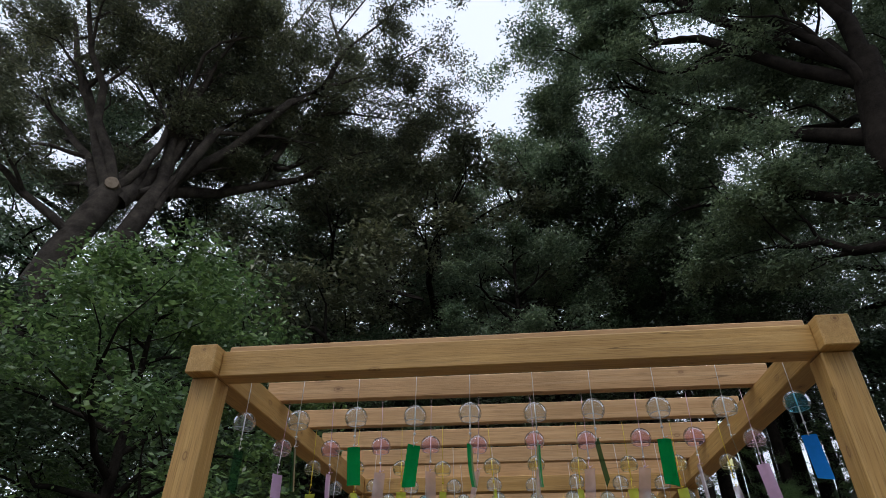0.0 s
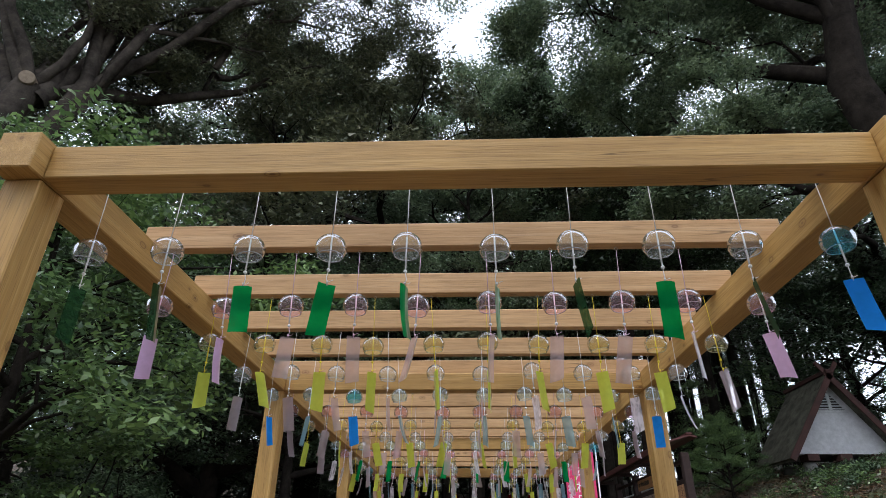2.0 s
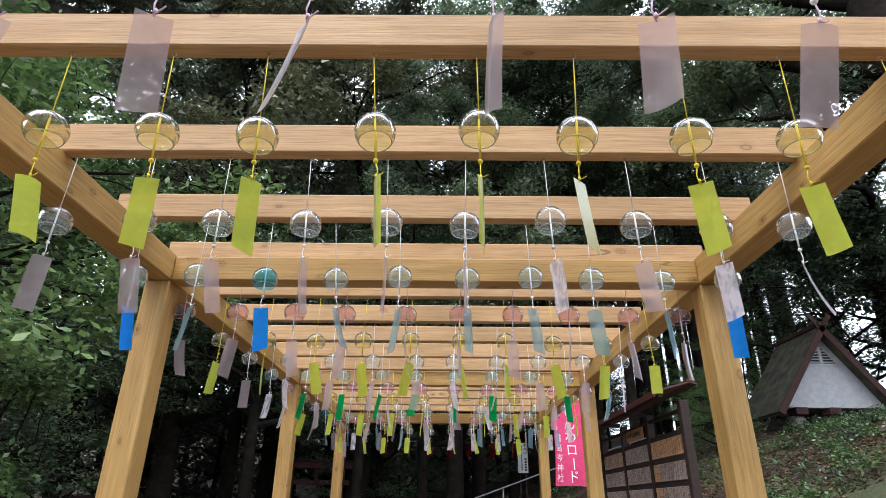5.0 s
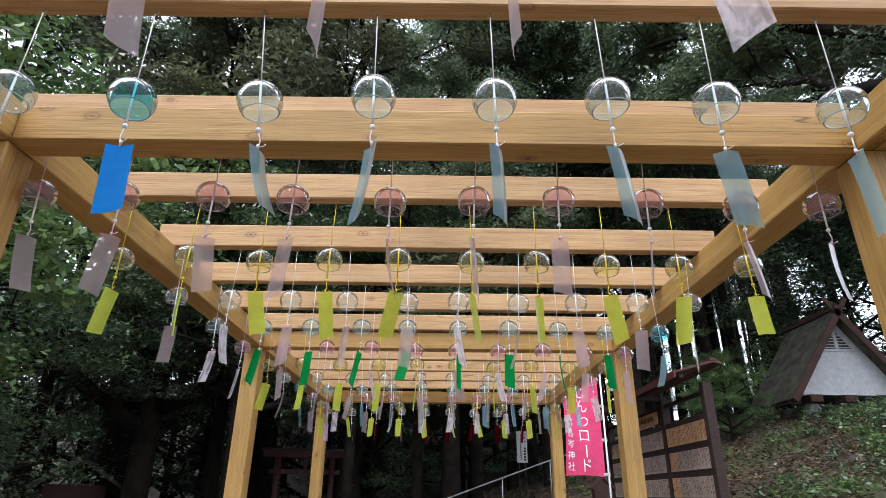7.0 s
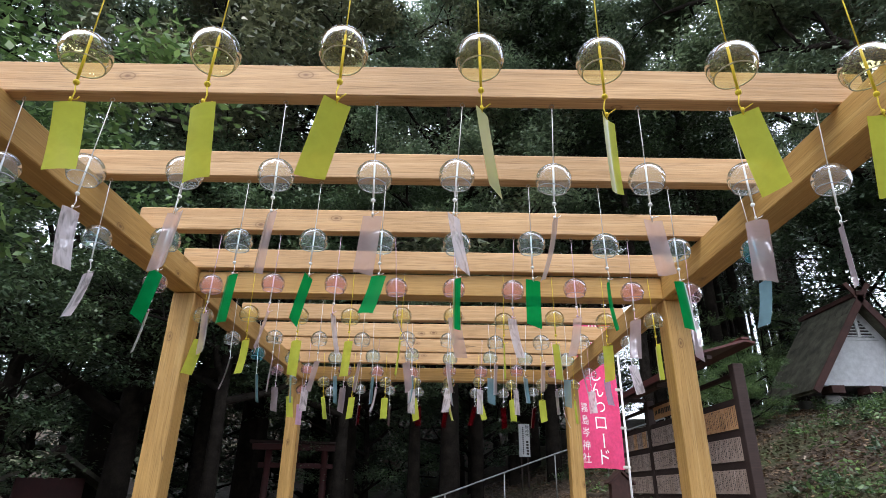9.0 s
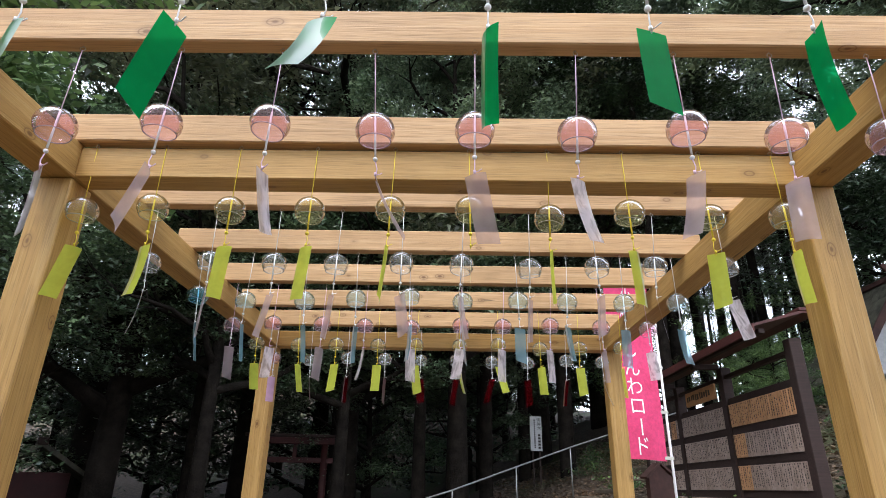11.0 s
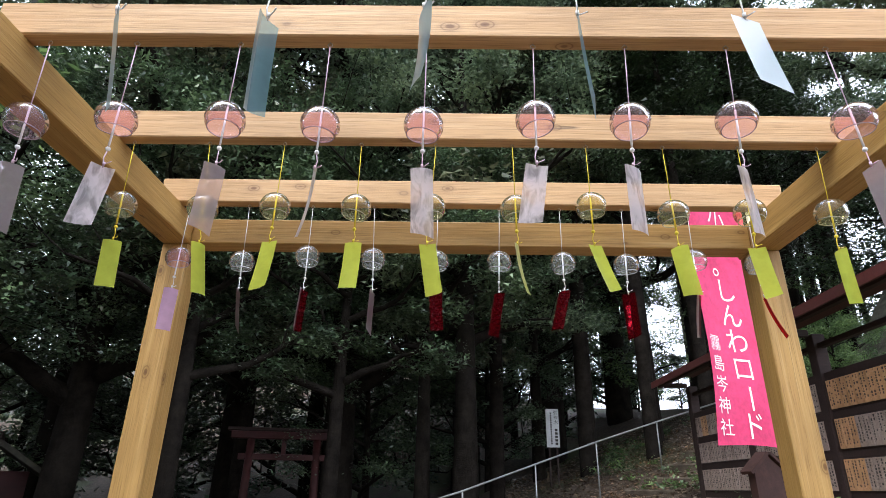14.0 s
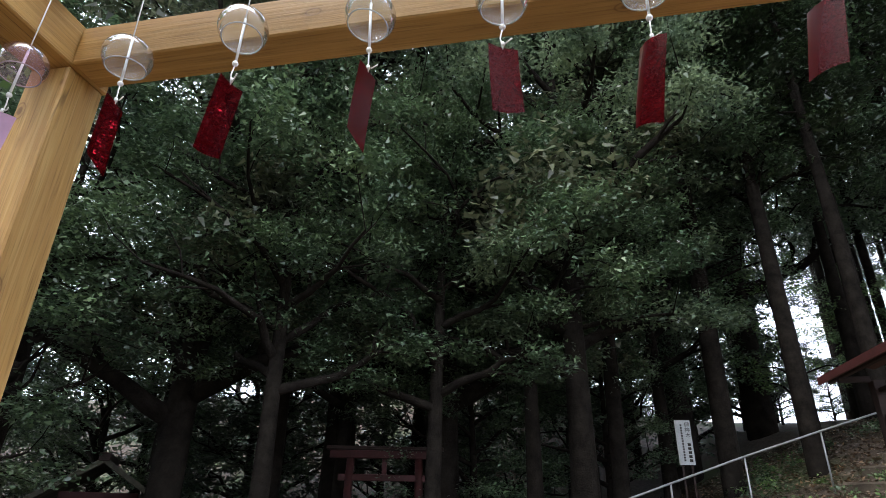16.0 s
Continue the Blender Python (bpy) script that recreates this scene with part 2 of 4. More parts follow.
M_WHITE_PLASTER = mottled("white_plaster", (0.56, 0.56, 0.56), (0.63, 0.63, 0.63), 0.8, 0.85, 0, 0.01, 0.002)
M_SHINGLE = mottled("mossy_shingle", (0.055, 0.05, 0.042), (0.15, 0.145, 0.105), 2.6, 0.9, 0, 0.4)
M_REDBROWN = mottled("red_brown_paint", (0.045, 0.018, 0.013), (0.08, 0.03, 0.022), 3.0, 0.8)
M_STONE = mottled("grey_stone", (0.13, 0.125, 0.115), (0.26, 0.25, 0.23), 3.0, 0.9, 0, 0.4)
M_STEP = mottled("earthy_step", (0.05, 0.04, 0.03), (0.13, 0.105, 0.08), 3.0, 0.95, 0, 0.5)
M_VERMILION = mottled("old_vermilion_paint", (0.035, 0.005, 0.0045), (0.065, 0.009, 0.008), 2.0, 0.7)
M_RAIL = mottled("galvanised_rail", (0.22, 0.23, 0.23), (0.34, 0.35, 0.35), 8.0, 0.5, 0.5, 0.05)
M_SIGN = mottled("weathered_white_board", (0.46, 0.46, 0.45), (0.58, 0.58, 0.57), 4.0, 0.7, 0, 0.05)
M_FLAG = mottled("crimson_cloth", (0.66, 0.035, 0.13), (0.80, 0.06, 0.19), 3.0, 0.75, 0, 0.1)
M_WHITE = plain("white_print", (0.86, 0.84, 0.84), 0.6)
M_POLE = plain("white_pole", (0.80, 0.80, 0.80), 0.3)
M_CLIP = plain("grey_clip", (0.50, 0.50, 0.44), 0.5)
M_STEEL = plain("steel_hook", (0.45, 0.42, 0.36), 0.35, 0.9)
M_TUBE = plain("white_glass_rod", (0.86, 0.88, 0.90), 0.15)

GLASS = {
    "clear": thin_glass("clear_glass", (0.93, 0.955, 0.95)),
    "pink": thin_glass("pink_glass", (0.93, 0.73, 0.80)),
    "rose": thin_glass("rose_glass", (0.94, 0.77, 0.81)),
    "plum": thin_glass("plum_glass", (0.80, 0.64, 0.70)),
    "yellow": thin_glass("yellow_glass", (0.88, 0.85, 0.58)),
    "aqua": thin_glass("aqua_glass", (0.82, 0.93, 0.94)),
    "teal": thin_glass("teal_glass", (0.28, 0.72, 0.84)),
}
RIM = {k: thin_glass(k + "_rim_glass", tuple(g), 0.9, 0.38) for k, g in (
    ("clear", (0.9, 0.93, 0.93)), ("pink", (0.9, 0.72, 0.78)), ("rose", (0.9, 0.66, 0.72)), ("plum", (0.8, 0.64, 0.7)),
    ("yellow", (0.86, 0.84, 0.55)), ("aqua", (0.8, 0.92, 0.93)), ("teal", (0.3, 0.74, 0.85)))}
PAPER = {
    "green": film("green_film", (0.003, 0.38, 0.10), (0.01, 0.5, 0.16), 0.6),
    "olive": film("dark_green_film", (0.03, 0.10, 0.04), (0.18, 0.30, 0.16), 0.5),
    "lime": film("lime_film", (0.65, 0.73, 0.11), (0.72, 0.8, 0.2), 0.82, 0.3),
    "mauve": film("mauve_film", (0.74, 0.61, 0.65), (0.88, 0.81, 0.83), 0.42),
    "slate": film("pale_blue_film", (0.33, 0.57, 0.68), (0.62, 0.82, 0.90), 0.42),
    "red": film("red_film", (0.20, 0.004, 0.01), (0.42, 0.012, 0.025), 0.28),
    "blue": film("blue_sheet", (0.02, 0.27, 0.85), (0.05, 0.3, 0.8), 0.97, 0.35),
    "lilac": film("lilac_sheet", (0.72, 0.48, 0.70), (0.8, 0.6, 0.8), 0.92, 0.35),
    "white": film("white_sheet", (0.80, 0.74, 0.79), (0.88, 0.83, 0.86), 0.85, 0.3, True),
}
CORD = {
    "white": plain("white_cord", (0.78, 0.78, 0.78), 0.7),
    "pink": plain("lilac_cord", (0.68, 0.50, 0.64), 0.7),
    "yellow": plain("yellow_cord", (0.78, 0.62, 0.05), 0.7),
}


# ---- mesh helpers ----
def mesh_of(name, verts, faces, mats, smooth=False, index=None):
    me = bpy.data.meshes.new(name)
    me.from_pydata([tuple(v) for v in verts], [], faces)
    for m in mats if isinstance(mats, (list, tuple)) else [mats]:
        me.materials.append(m)
    if index is not None:
        me.polygons.foreach_set("material_index", index)
    if smooth:
        me.polygons.foreach_set("use_smooth", [True] * len(me.polygons))
    me.update()
    return me


def part(name, me, parent=None, m=None, label=""):
    ob = new(name, me)
    if parent is not None:
        ob.parent = parent
    if m is not None:
        ob.matrix_basis = m
    return tagged(ob, label=label)


def thing(name, label, category, group="", m=None, kind=""):
    ob = new(name)
    ob.empty_display_size = 0.1
    if m is not None:
        ob.matrix_basis = m
    return tagged(ob, label, category, group, kind)


def box(x0, x1, y0, y1, z0, z1, bevel=0.0):
    """Vertices and faces of a box, with its twelve edges chamfered where bevel > 0."""
    if not bevel:
        v = [(x, y, z) for x in (x0, x1) for y in (y0, y1) for z in (z0, z1)]
        return v, [(0, 1, 3, 2), (4, 6, 7, 5), (0, 4, 5, 1), (2, 3, 7, 6), (0, 2, 6, 4), (1, 5, 7, 3)]
    bm = bmesh.new()
    bmesh.ops.create_cube(bm, size=1)
    for p in bm.verts:
        p.co = Vector(((x0 + x1) / 2 + p.co.x * (x1 - x0), (y0 + y1) / 2 + p.co.y * (y1 - y0), (z0 + z1) / 2 + p.co.z * (z1 - z0)))
    bmesh.ops.bevel(bm, geom=bm.edges[:], offset=bevel, segments=1, affect="EDGES")
    bm.verts.index_update()
    v, f = [tuple(p.co) for p in bm.verts], [tuple(q.index for q in fc.verts) for fc in bm.faces]
    bm.free()
    return v, f


def joined(*solids):
    verts, faces = [], []
    for v, f in solids:
        k = len(verts)
        verts += list(v)
        faces += [tuple(i + k for i in q) for q in f]
    return verts, faces


def tube(points, radii, sides=6, cap=True):
    pts = [Vector(p) for p in points]
    verts, faces = [], []
    up = Vector((0.31, 0.17, 0.93))
    for i, p in enumerate(pts):
        d = (pts[min(i + 1, len(pts) - 1)] - pts[max(i - 1, 0)]).normalized()
        a = d.cross(up if abs(d.dot(up)) < 0.95 else Vector((1, 0, 0))).normalized()
        b = d.cross(a)
        for k in range(sides):
            w = 2 * math.pi * k / sides
            verts.append(p + (a * math.cos(w) + b * math.sin(w)) * radii[i])
        if i:
            j = (i - 1) * sides
            faces += [(j + k, j + (k + 1) % sides, j + sides + (k + 1) % sides, j + sides + k) for k in range(sides)]
    if cap:
        faces += [tuple(range(sides))[::-1], tuple(range(len(verts) - sides, len(verts)))]
    return verts, faces


def lathe(profile, sides=20):
    verts, faces = [], []
    for r, z in profile:
        verts += [(r * math.cos(2 * math.pi * k / sides), r * math.sin(2 * math.pi * k / sides), z) for k in range(sides)]
    for i in range(len(profile) - 1):
        a, b = i * sides, (i + 1) * sides
        faces += [(a + k, a + (k + 1) % sides, b + (k + 1) % sides, b + k) for k in range(sides)]
    return verts, faces


def ring(radius, thick, sides=16, around=6, axis="z", z=0.0):
    verts, faces = [], []
    for i in range(sides):
        a = 2 * math.pi * i / sides
        for j in range(around):
            b = 2 * math.pi * j / around
            r, h = radius + thick * math.cos(b), thick * math.sin(b)
            p = (r * math.cos(a), r * math.sin(a), h) if axis == "z" else (r * math.cos(a), h, r * math.sin(a))
            verts.append((p[0], p[1], p[2] + z))
    for i in range(sides):
        for j in range(around):
            faces.append((i * around + j, ((i + 1) % sides) * around + j, ((i + 1) % sides) * around + (j + 1) % around, i * around + (j + 1) % around))
    return verts, faces


def glyphs(text, size, thick=0.0):
    """Built-in-font writing as vertices and faces, centred, in the xz plane facing -y."""
    cu = bpy.data.curves.new("writing", "FONT")
    cu.body, cu.size, cu.align_x, cu.align_y = text, size, "CENTER", "CENTER"
    cu.extrude = thick
    ob = bpy.data.objects.new("writing", cu)
    scene.collection.objects.link(ob)
    me = bpy.data.meshes.new_from_object(ob.evaluated_get(bpy.context.evaluated_depsgraph_get()))
    v = [(p.co.x, -p.co.z, p.co.y) for p in me.vertices]
    f = [tuple(q.vertices) for q in me.polygons]
    bpy.data.objects.remove(ob)
    bpy.data.curves.remove(cu)
    bpy.data.meshes.remove(me)
    return v, f


def moved(solid, m):
    return [m @ Vector(p) for p in solid[0]], solid[1]


# ---- ground ----
def ground_z(x, y):
    u = (x - 2.0) + 0.12 * (y - 8.0)
    rise = np.interp(u, [-2.2, -0.9, 0.0, 1.1, 2.7, 4.5, 7.0, 11.0, 30.0, 200.0], [0, 0.04, 0.25, 0.75, 1.2, 1.95, 2.95, 3.6, 6.0, 9.0])
    fade = np.interp(y, [-12, 2, 9], [0.0, 0.45, 1.0])
    back = np.interp(y, [14, 18, 24, 40], [0.0, 0.25, 0.7, 1.2]) * np.interp(x, [-9, -2, 1], [0.0, 0.5, 1.0])
    wob = 0.05 * np.sin(x * 1.7 + y * 0.6) * np.sin(y * 1.3 - x * 0.4) * np.clip((np.abs(x) - 2.0) / 2.0, 0, 1)
    hill = np.interp(y, [25, 31, 46, 90], [0, 1.6, 8.5, 17]) * np.interp(x, [-80, -1, 5, 12], [1.0, 1.0, 0.35, 0.1])
    return rise * fade + back + wob + hill


def build_ground():
    inner = np.arange(-24, 24.01, 0.4)
    xs = np.concatenate([-np.geomspace(700, 26, 14), inner, np.geomspace(26, 700, 14)])
    iny = np.arange(-10, 46.01, 0.4)
    ys = np.concatenate([-np.geomspace(700, 12, 14), iny, np.geomspace(50, 700, 14)])
    gx, gy = np.meshgrid(xs, ys)
    gz = ground_z(gx, gy)
    n, k = len(xs), len(ys)
    verts = np.stack([gx.ravel(), gy.ravel(), gz.ravel()], 1).tolist()
    faces = [(j * n + i, j * n + i + 1, (j + 1) * n + i + 1, (j + 1) * n + i) for j in range(k - 1) for i in range(n - 1)]
    g = new("ground", mesh_of("ground", verts, faces, M_EARTH, True))
    tagged(g, "bare brown soil, made paler under the pergola to bounce light up, rising into a slope", "ground", kind="structure")


build_ground()

# ---- pergola ----
XL, XR, B, STEP = -1.07, 1.21, 0.115, 0.455
FRAME_Y = (-0.20, 2.185, 4.575, 6.965)
BEAM_Z, JOIST_Z, JOIST_H, JOIST_T = 2.295, 2.413, 0.102, 0.048
CROSS_H, CROSS_T = 0.108, 0.092


def lift(y):
    return 0.0035 * (y - 3.2)


def member(name, length, w, h, m, parent, label="", mat=M_BEAM):
    """A squared timber along local x from 0 to length, centred on the axis."""
    return part(name, mesh_of(name, *box(0, length, -w / 2, w / 2, -h / 2, h / 2, 0.004), mat), parent, m, label)


pergola = thing("pergola", "yellow-brown stained timber pergola hung with rows of wind chimes", "pergola")
for y in FRAME_Y:
    z = BEAM_Z + lift(y)
    member("cross_beam", XR - XL - 0.002, CROSS_T, CROSS_H, pose(XL + 0.001, y + CROSS_T / 2, BEAM_Z + CROSS_H / 2 + lift(y)), pergola, "", M_POST)
    for x in (XL - B / 2, XR + B / 2):
        member("post", z + 0.05, B - 0.007, B - 0.007, pose(x, y + B / 2, -0.052, 0, -90, 0), pergola, "", M_POST)
slope = math.degrees(math.atan(0.0035))
for x in (XL - B / 2, XR + B / 2):
    y0, y1 = FRAME_Y[0] - 0.056, FRAME_Y[3] + B + 0.004
    member("side_beam", y1 - y0, B, JOIST_Z - BEAM_Z, pose(x, y0, (BEAM_Z + JOIST_Z) / 2 + lift(y0), 0, 0, 90) @ pose(0, 0, 0, 0, -slope, 0), pergola, "", M_POST)
for k in range(16):
    y = STEP * k
    member("joist", XR - XL + 0.17, JOIST_T, JOIST_H, pose(XL - 0.085, y + JOIST_T / 2, JOIST_Z + JOIST_H / 2 + lift(y) + 0.001), pergola)

# ---- wind chimes ----
def bell_profile():
    prof = [(0.0025, 0.0445), (0.008, 0.0435)]
    for a in range(20, 136, 9):
        t = radians(a)
        prof.append((0.047 * math.sin(t), 0.0435 * math.cos(t)))
    return prof


CHIME = {}


def chime_mesh(kind, mat, variant=0):
    key = (kind, mat.name, variant)
    if key in CHIME:
        return CHIME[key]
    if kind == "bell":
        prof = bell_profile()
        s = lathe(prof, 24)
    elif kind == "rim":
        s = ring(bell_profile()[-1][0], 0.0015, 24, 6, "z", bell_profile()[-1][1])
    elif kind == "cord":
        s = tube([(0, 0, -0.012), (0.0004, 0, -0.09), (0, 0, -0.193)], [0.0014] * 3, 5)
    elif kind == "lower_cord":
        bend = (0.0, 0.004, -0.004)[variant % 3]
        s = joined(tube([(0, 0, -0.287), (bend, 0, -0.307), (0, 0, -0.332)], [0.0014] * 3, 5),
                   tube([(0, 0, -0.322), (0.006 + bend, 0.002, -0.3205), (0.016, -0.004 + bend, -0.317)], [0.0013] * 3, 4),
                   tube([(0, 0, -0.3255), (0, 0, -0.3175)], [0.0032, 0.0032], 6))
    elif kind == "rod":
        s = joined(tube([(0, 0, -0.17), (0, 0, -0.275)], [0.0027, 0.0027], 7), ring(0.0008, 0.0022, 8, 5, "z", -0.25))
    elif kind == "bead":
        s = lathe([(0.0005, 0.006), (0.0045, 0.004), (0.006, 0), (0.0045, -0.004), (0.0005, -0.006)], 10)
    elif kind == "hook":
        s = joined(ring(0.006, 0.0013, 12, 5, "x", -0.008), tube([(0, 0, -0.003), (0, 0, 0.014)], [0.0016, 0.0016], 5))
    else:
        w, h, cols, rows = 0.0255, 0.166, 4, 10
        roll, curl = ((0.0, 0.05), (0.005, 0.0), (-0.004, 0.12), (0.007, -0.08), (0.003, 0.26), (-0.006, 0.06))[variant % 6]
        verts, faces = [], []
        for j in range(rows + 1):
            t = j / rows
            for i in range(cols + 1):
                u = -1 + 2 * i / cols
                z, y = -h * t * (1 - 0.12 * abs(curl) * t), -curl * h * 0.5 * t * t + roll * (u * u - 0.5)
                if j == 0 and abs(u) == 1:
                    z -= 0.0008
                verts.append((u * w, y, z + (0.006 * u * (variant % 3 - 1) if j == rows else 0)))
        for j in range(rows):
            for i in range(cols):
                a = j * (cols + 1) + i
                faces.append((a, a + 1, a + cols + 2, a + cols + 1))
        s = (verts, faces)
    CHIME[key] = mesh_of(kind, *s, mat, kind not in ("hook",))
    return CHIME[key]


rng = np.random.default_rng(7)
PAPER_WORDS = {"green": "see-through green", "olive": "dark green", "lime": "lime-yellow", "mauve": "see-through mauve", "slate": "pale blue-grey",
               "red": "deep red", "blue": "bright blue", "lilac": "lilac", "white": "whitish"}
GLASS_WORDS = {"clear": "clear", "pink": "pink", "rose": "rose-red", "plum": "plum", "yellow": "yellow", "aqua": "pale aqua", "teal": "teal"}


def wind_chime(x, y, z, glass, paper, cord, facing=None):
    swing = (float(rng.normal(0, 1.6)), float(rng.normal(0, 1.6)))
    label = f"{GLASS_WORDS[glass]} round glass wind chime with {PAPER_WORDS[paper]} strip"
    c = thing("wind_chime", label, "wind chime", "wind chimes under the pergola", pose(x, y, z, swing[0], swing[1], float(rng.uniform(-20, 20))))
    v = int(rng.integers(0, 6))
    part("hook", chime_mesh("hook", M_STEEL), c)
    part("cord", chime_mesh("cord", CORD[cord]), c)
    bell = part("glass_bell", chime_mesh("bell", GLASS[glass]), c, pose(0, 0, -0.232 + float(rng.normal(0, 0.006)), float(rng.normal(0, 4)), float(rng.normal(0, 4)), 0))
    part("rim", chime_mesh("rim", RIM[glass]), bell)
    drop = pose(0, 0, -0.025)
    part("clapper_rod", chime_mesh("rod", M_TUBE if cord != "yellow" else CORD["yellow"]), c, drop)
    part("bead", chime_mesh("bead", M_TUBE if cord != "yellow" else CORD["yellow"]), c, pose(0, 0, -0.308))
    part("lower_cord", chime_mesh("lower_cord", CORD[cord], v), c, drop)
    turn = float(rng.uniform(8, 86)) * (1 if rng.random() < 0.5 else -1)
    turn = turn if facing is None else facing
    part("paper_strip", chime_mesh("strip", PAPER[paper], v), c, pose(0, 0, -0.352, float(rng.normal(-3, 6)), float(rng.normal(0, 5)), turn))


# glass, strip and cord of each row, with the chimes that differ from the row
ROWS = [
    ("clear", "green", "white", {0: ("clear", "olive", 84), 1: ("clear", "olive", 88), 2: ("clear", "green", 18), 3: ("clear", "green", 8), 4: ("clear", "green", 55),
     5: ("clear", "green", 68), 6: ("clear", "olive", 86), 7: ("clear", "green", -20), 8: ("clear", "olive", 62), 9: ("teal", "blue", -25)}),
    ("pink", "mauve", "pink", {0: ("pink", "lilac", 52), 1: ("pink", "lilac", 64), 9: ("rose", "lilac", -18)}),
    ("yellow", "lime", "yellow", {9: ("yellow", "mauve")}),
    ("clear", "mauve", "white", {6: ("clear", "white"), 8: ("clear", "white"), 9: ("clear", "white")}),
    ("aqua", "slate", "white", {0: ("aqua", "blue", 58), 2: ("teal", "blue", 12), 9: ("aqua", "blue", -15)}),
    ("rose", "mauve", "pink", {0: ("plum", "mauve"), 9: ("plum", "mauve")}),
    ("yellow", "lime", "yellow", {}),
    ("clear", "mauve", "white", {1: ("clear", "white"), 5: ("clear", "white")}),
    ("aqua", "green", "white", {0: ("aqua", "white"), 9: ("teal", "slate")}),
    ("pink", "mauve", "pink", {0: ("pink", "white"), 3: ("pink", "white"), 6: ("pink", "white")}),
    ("yellow", "lime", "yellow", {}),
    ("clear", "mauve", "white", {9: ("clear", "white")}),
    ("aqua", "slate", "white", {0: ("teal", "slate")}),
    ("pink", "white", "pink", {0: ("pink", "mauve"), 2: ("pink", "mauve"), 8: ("pink", "mauve")}),
    ("yellow", "lime", "yellow", {}),
    ("clear", "red", "white", {0: ("pink", "lilac", 48), 1: ("clear", "red", 86), 2: ("clear", "red", 76), 3: ("clear", "red", 56), 4: ("clear", "red", 22), 5: ("clear", "red", -44),
     6: ("clear", "red", -58), 7: ("clear", "red", -20), 8: ("clear", "red", 40)}),
]
for k, (glass, paper, cord, odd) in enumerate(ROWS):
    for i in range(10):
        x = -1.032 + 0.2432 * i + float(rng.normal(0, 0.006))
        g, p, *facing = odd.get(i, (glass, paper))
        wind_chime(x, STEP * k + JOIST_T / 2, JOIST_Z + lift(STEP * k), g, p, cord, *facing)


# ---- trees ----
def leaves(centres, spread, count, size, gen, flat=0.6, droop=0.25, sides=4):
    """Vertices of count pointed leaves strewn round each centre."""
    n = len(centres) * count
    c = np.repeat(np.asarray(centres), count, 0)
    s = np.repeat(np.asarray(spread), count)[:, None]
    off = gen.normal(0, 1, (n, 3))
    off *= gen.uniform(0.25, 1.15, (n, 1)) / np.linalg.norm(off, axis=1, keepdims=True)
    off[:, 2] = np.abs(off[:, 2] + 0.25) * flat * 1.25 - 0.25 * flat
    c = c + off * s
    d = gen.normal(0, 1, (n, 3))
    d[:, 2] = d[:, 2] * 0.45 - droop
    d += off * 0.9
    d /= np.linalg.norm(d, axis=1, keepdims=True)
    up = gen.normal(0, 0.42, (n, 3)) + off * 0.75 + (0, 0, 0.8)
    w = np.cross(d, up)
    w /= np.maximum(1e-6, np.linalg.norm(w, axis=1, keepdims=True))
    length = size * gen.uniform(0.6, 1.25, (n, 1))
    if sides == 3:
        v = np.empty((n, 3, 3))
        v[:, 0] = c + d * length * 0.6
        v[:, 1], v[:, 2] = c - d * length * 0.4 + w * length * 0.27, c - d * length * 0.4 - w * length * 0.27
        return v.reshape(-1, 3)
    v = np.empty((n, 4, 3))
    v[:, 0], v[:, 2] = c - d * length / 2, c + d * length / 2
    v[:, 1], v[:, 3] = c + w * length * 0.26 + d * length * 0.06, c - w * length * 0.26 + d * length * 0.06
    return v.reshape(-1, 3)


def leaf_mesh(name, v, mat, sides=4):
    me = bpy.data.meshes.new(name)
    n = len(v) // sides
    me.vertices.add(sides * n)
    me.vertices.foreach_set("co", np.ascontiguousarray(v, np.float32).ravel())
    me.loops.add(sides * n)
    me.loops.foreach_set("vertex_index", np.arange(sides * n, dtype=np.int32))
    me.polygons.add(n)
    me.polygons.foreach_set("loop_start", np.arange(0, sides * n, sides, dtype=np.int32))
    me.materials.append(mat)
    me.update(calc_edges=True)
    me.validate()
    return me


def grow(start, end, r0, gen, wood, tips, levels, bow=0.12):
    """A bowed limb from start to end with side branches; their ends go to tips."""
    a, b = np.array(start, float), np.array(end, float)
    length = np.linalg.norm(b - a)
    n = 7 if r0 > 0.05 else 4
    side = gen.normal(0, 1, 3)
    side[2] = abs(side[2]) * 0.6
    t = np.linspace(0, 1, n)[:, None]
    pts = a + (b - a) * t + side * length * bow * np.sin(math.pi * t) + gen.normal(0, 0.018 * length, (n, 3)) * np.sin(math.pi * t)
    radii = (r0 * (1 - 0.78 * np.linspace(0, 1, n))).tolist()
    wood.append(tube(pts.tolist(), radii, 8 if r0 > 0.12 else 5 if r0 > 0.03 else 3, False))
    if levels == 0:
        tips.append(pts[-1])
        tips.append(pts[-2] if n == 4 else pts[-3])
        tips.append(pts[n // 2] + gen.normal(0, 0.22 * length, 3) * (1, 1, 0.6))
        return
    axis = (b - a) / length
    for f in (0.35, 0.5, 0.65, 0.8, 0.92, 1.0) if levels > 1 else (0.4, 0.6, 0.8, 1.0):
        i = min(n - 1, int(round(f * (n - 1))))
        out = gen.normal(0, 1, 3)
        out -= axis * (out @ axis)
        out /= np.linalg.norm(out)
        out = axis * gen.uniform(0.45, 0.9) + out * gen.uniform(0.5, 0.95) + (0, 0, 0.15)
        out /= np.linalg.norm(out)
        grow(pts[i], pts[i] + out * length * gen.uniform(0.32, 0.5), max(0.012, radii[i] * 0.62), gen, wood, tips, levels - 1, bow)


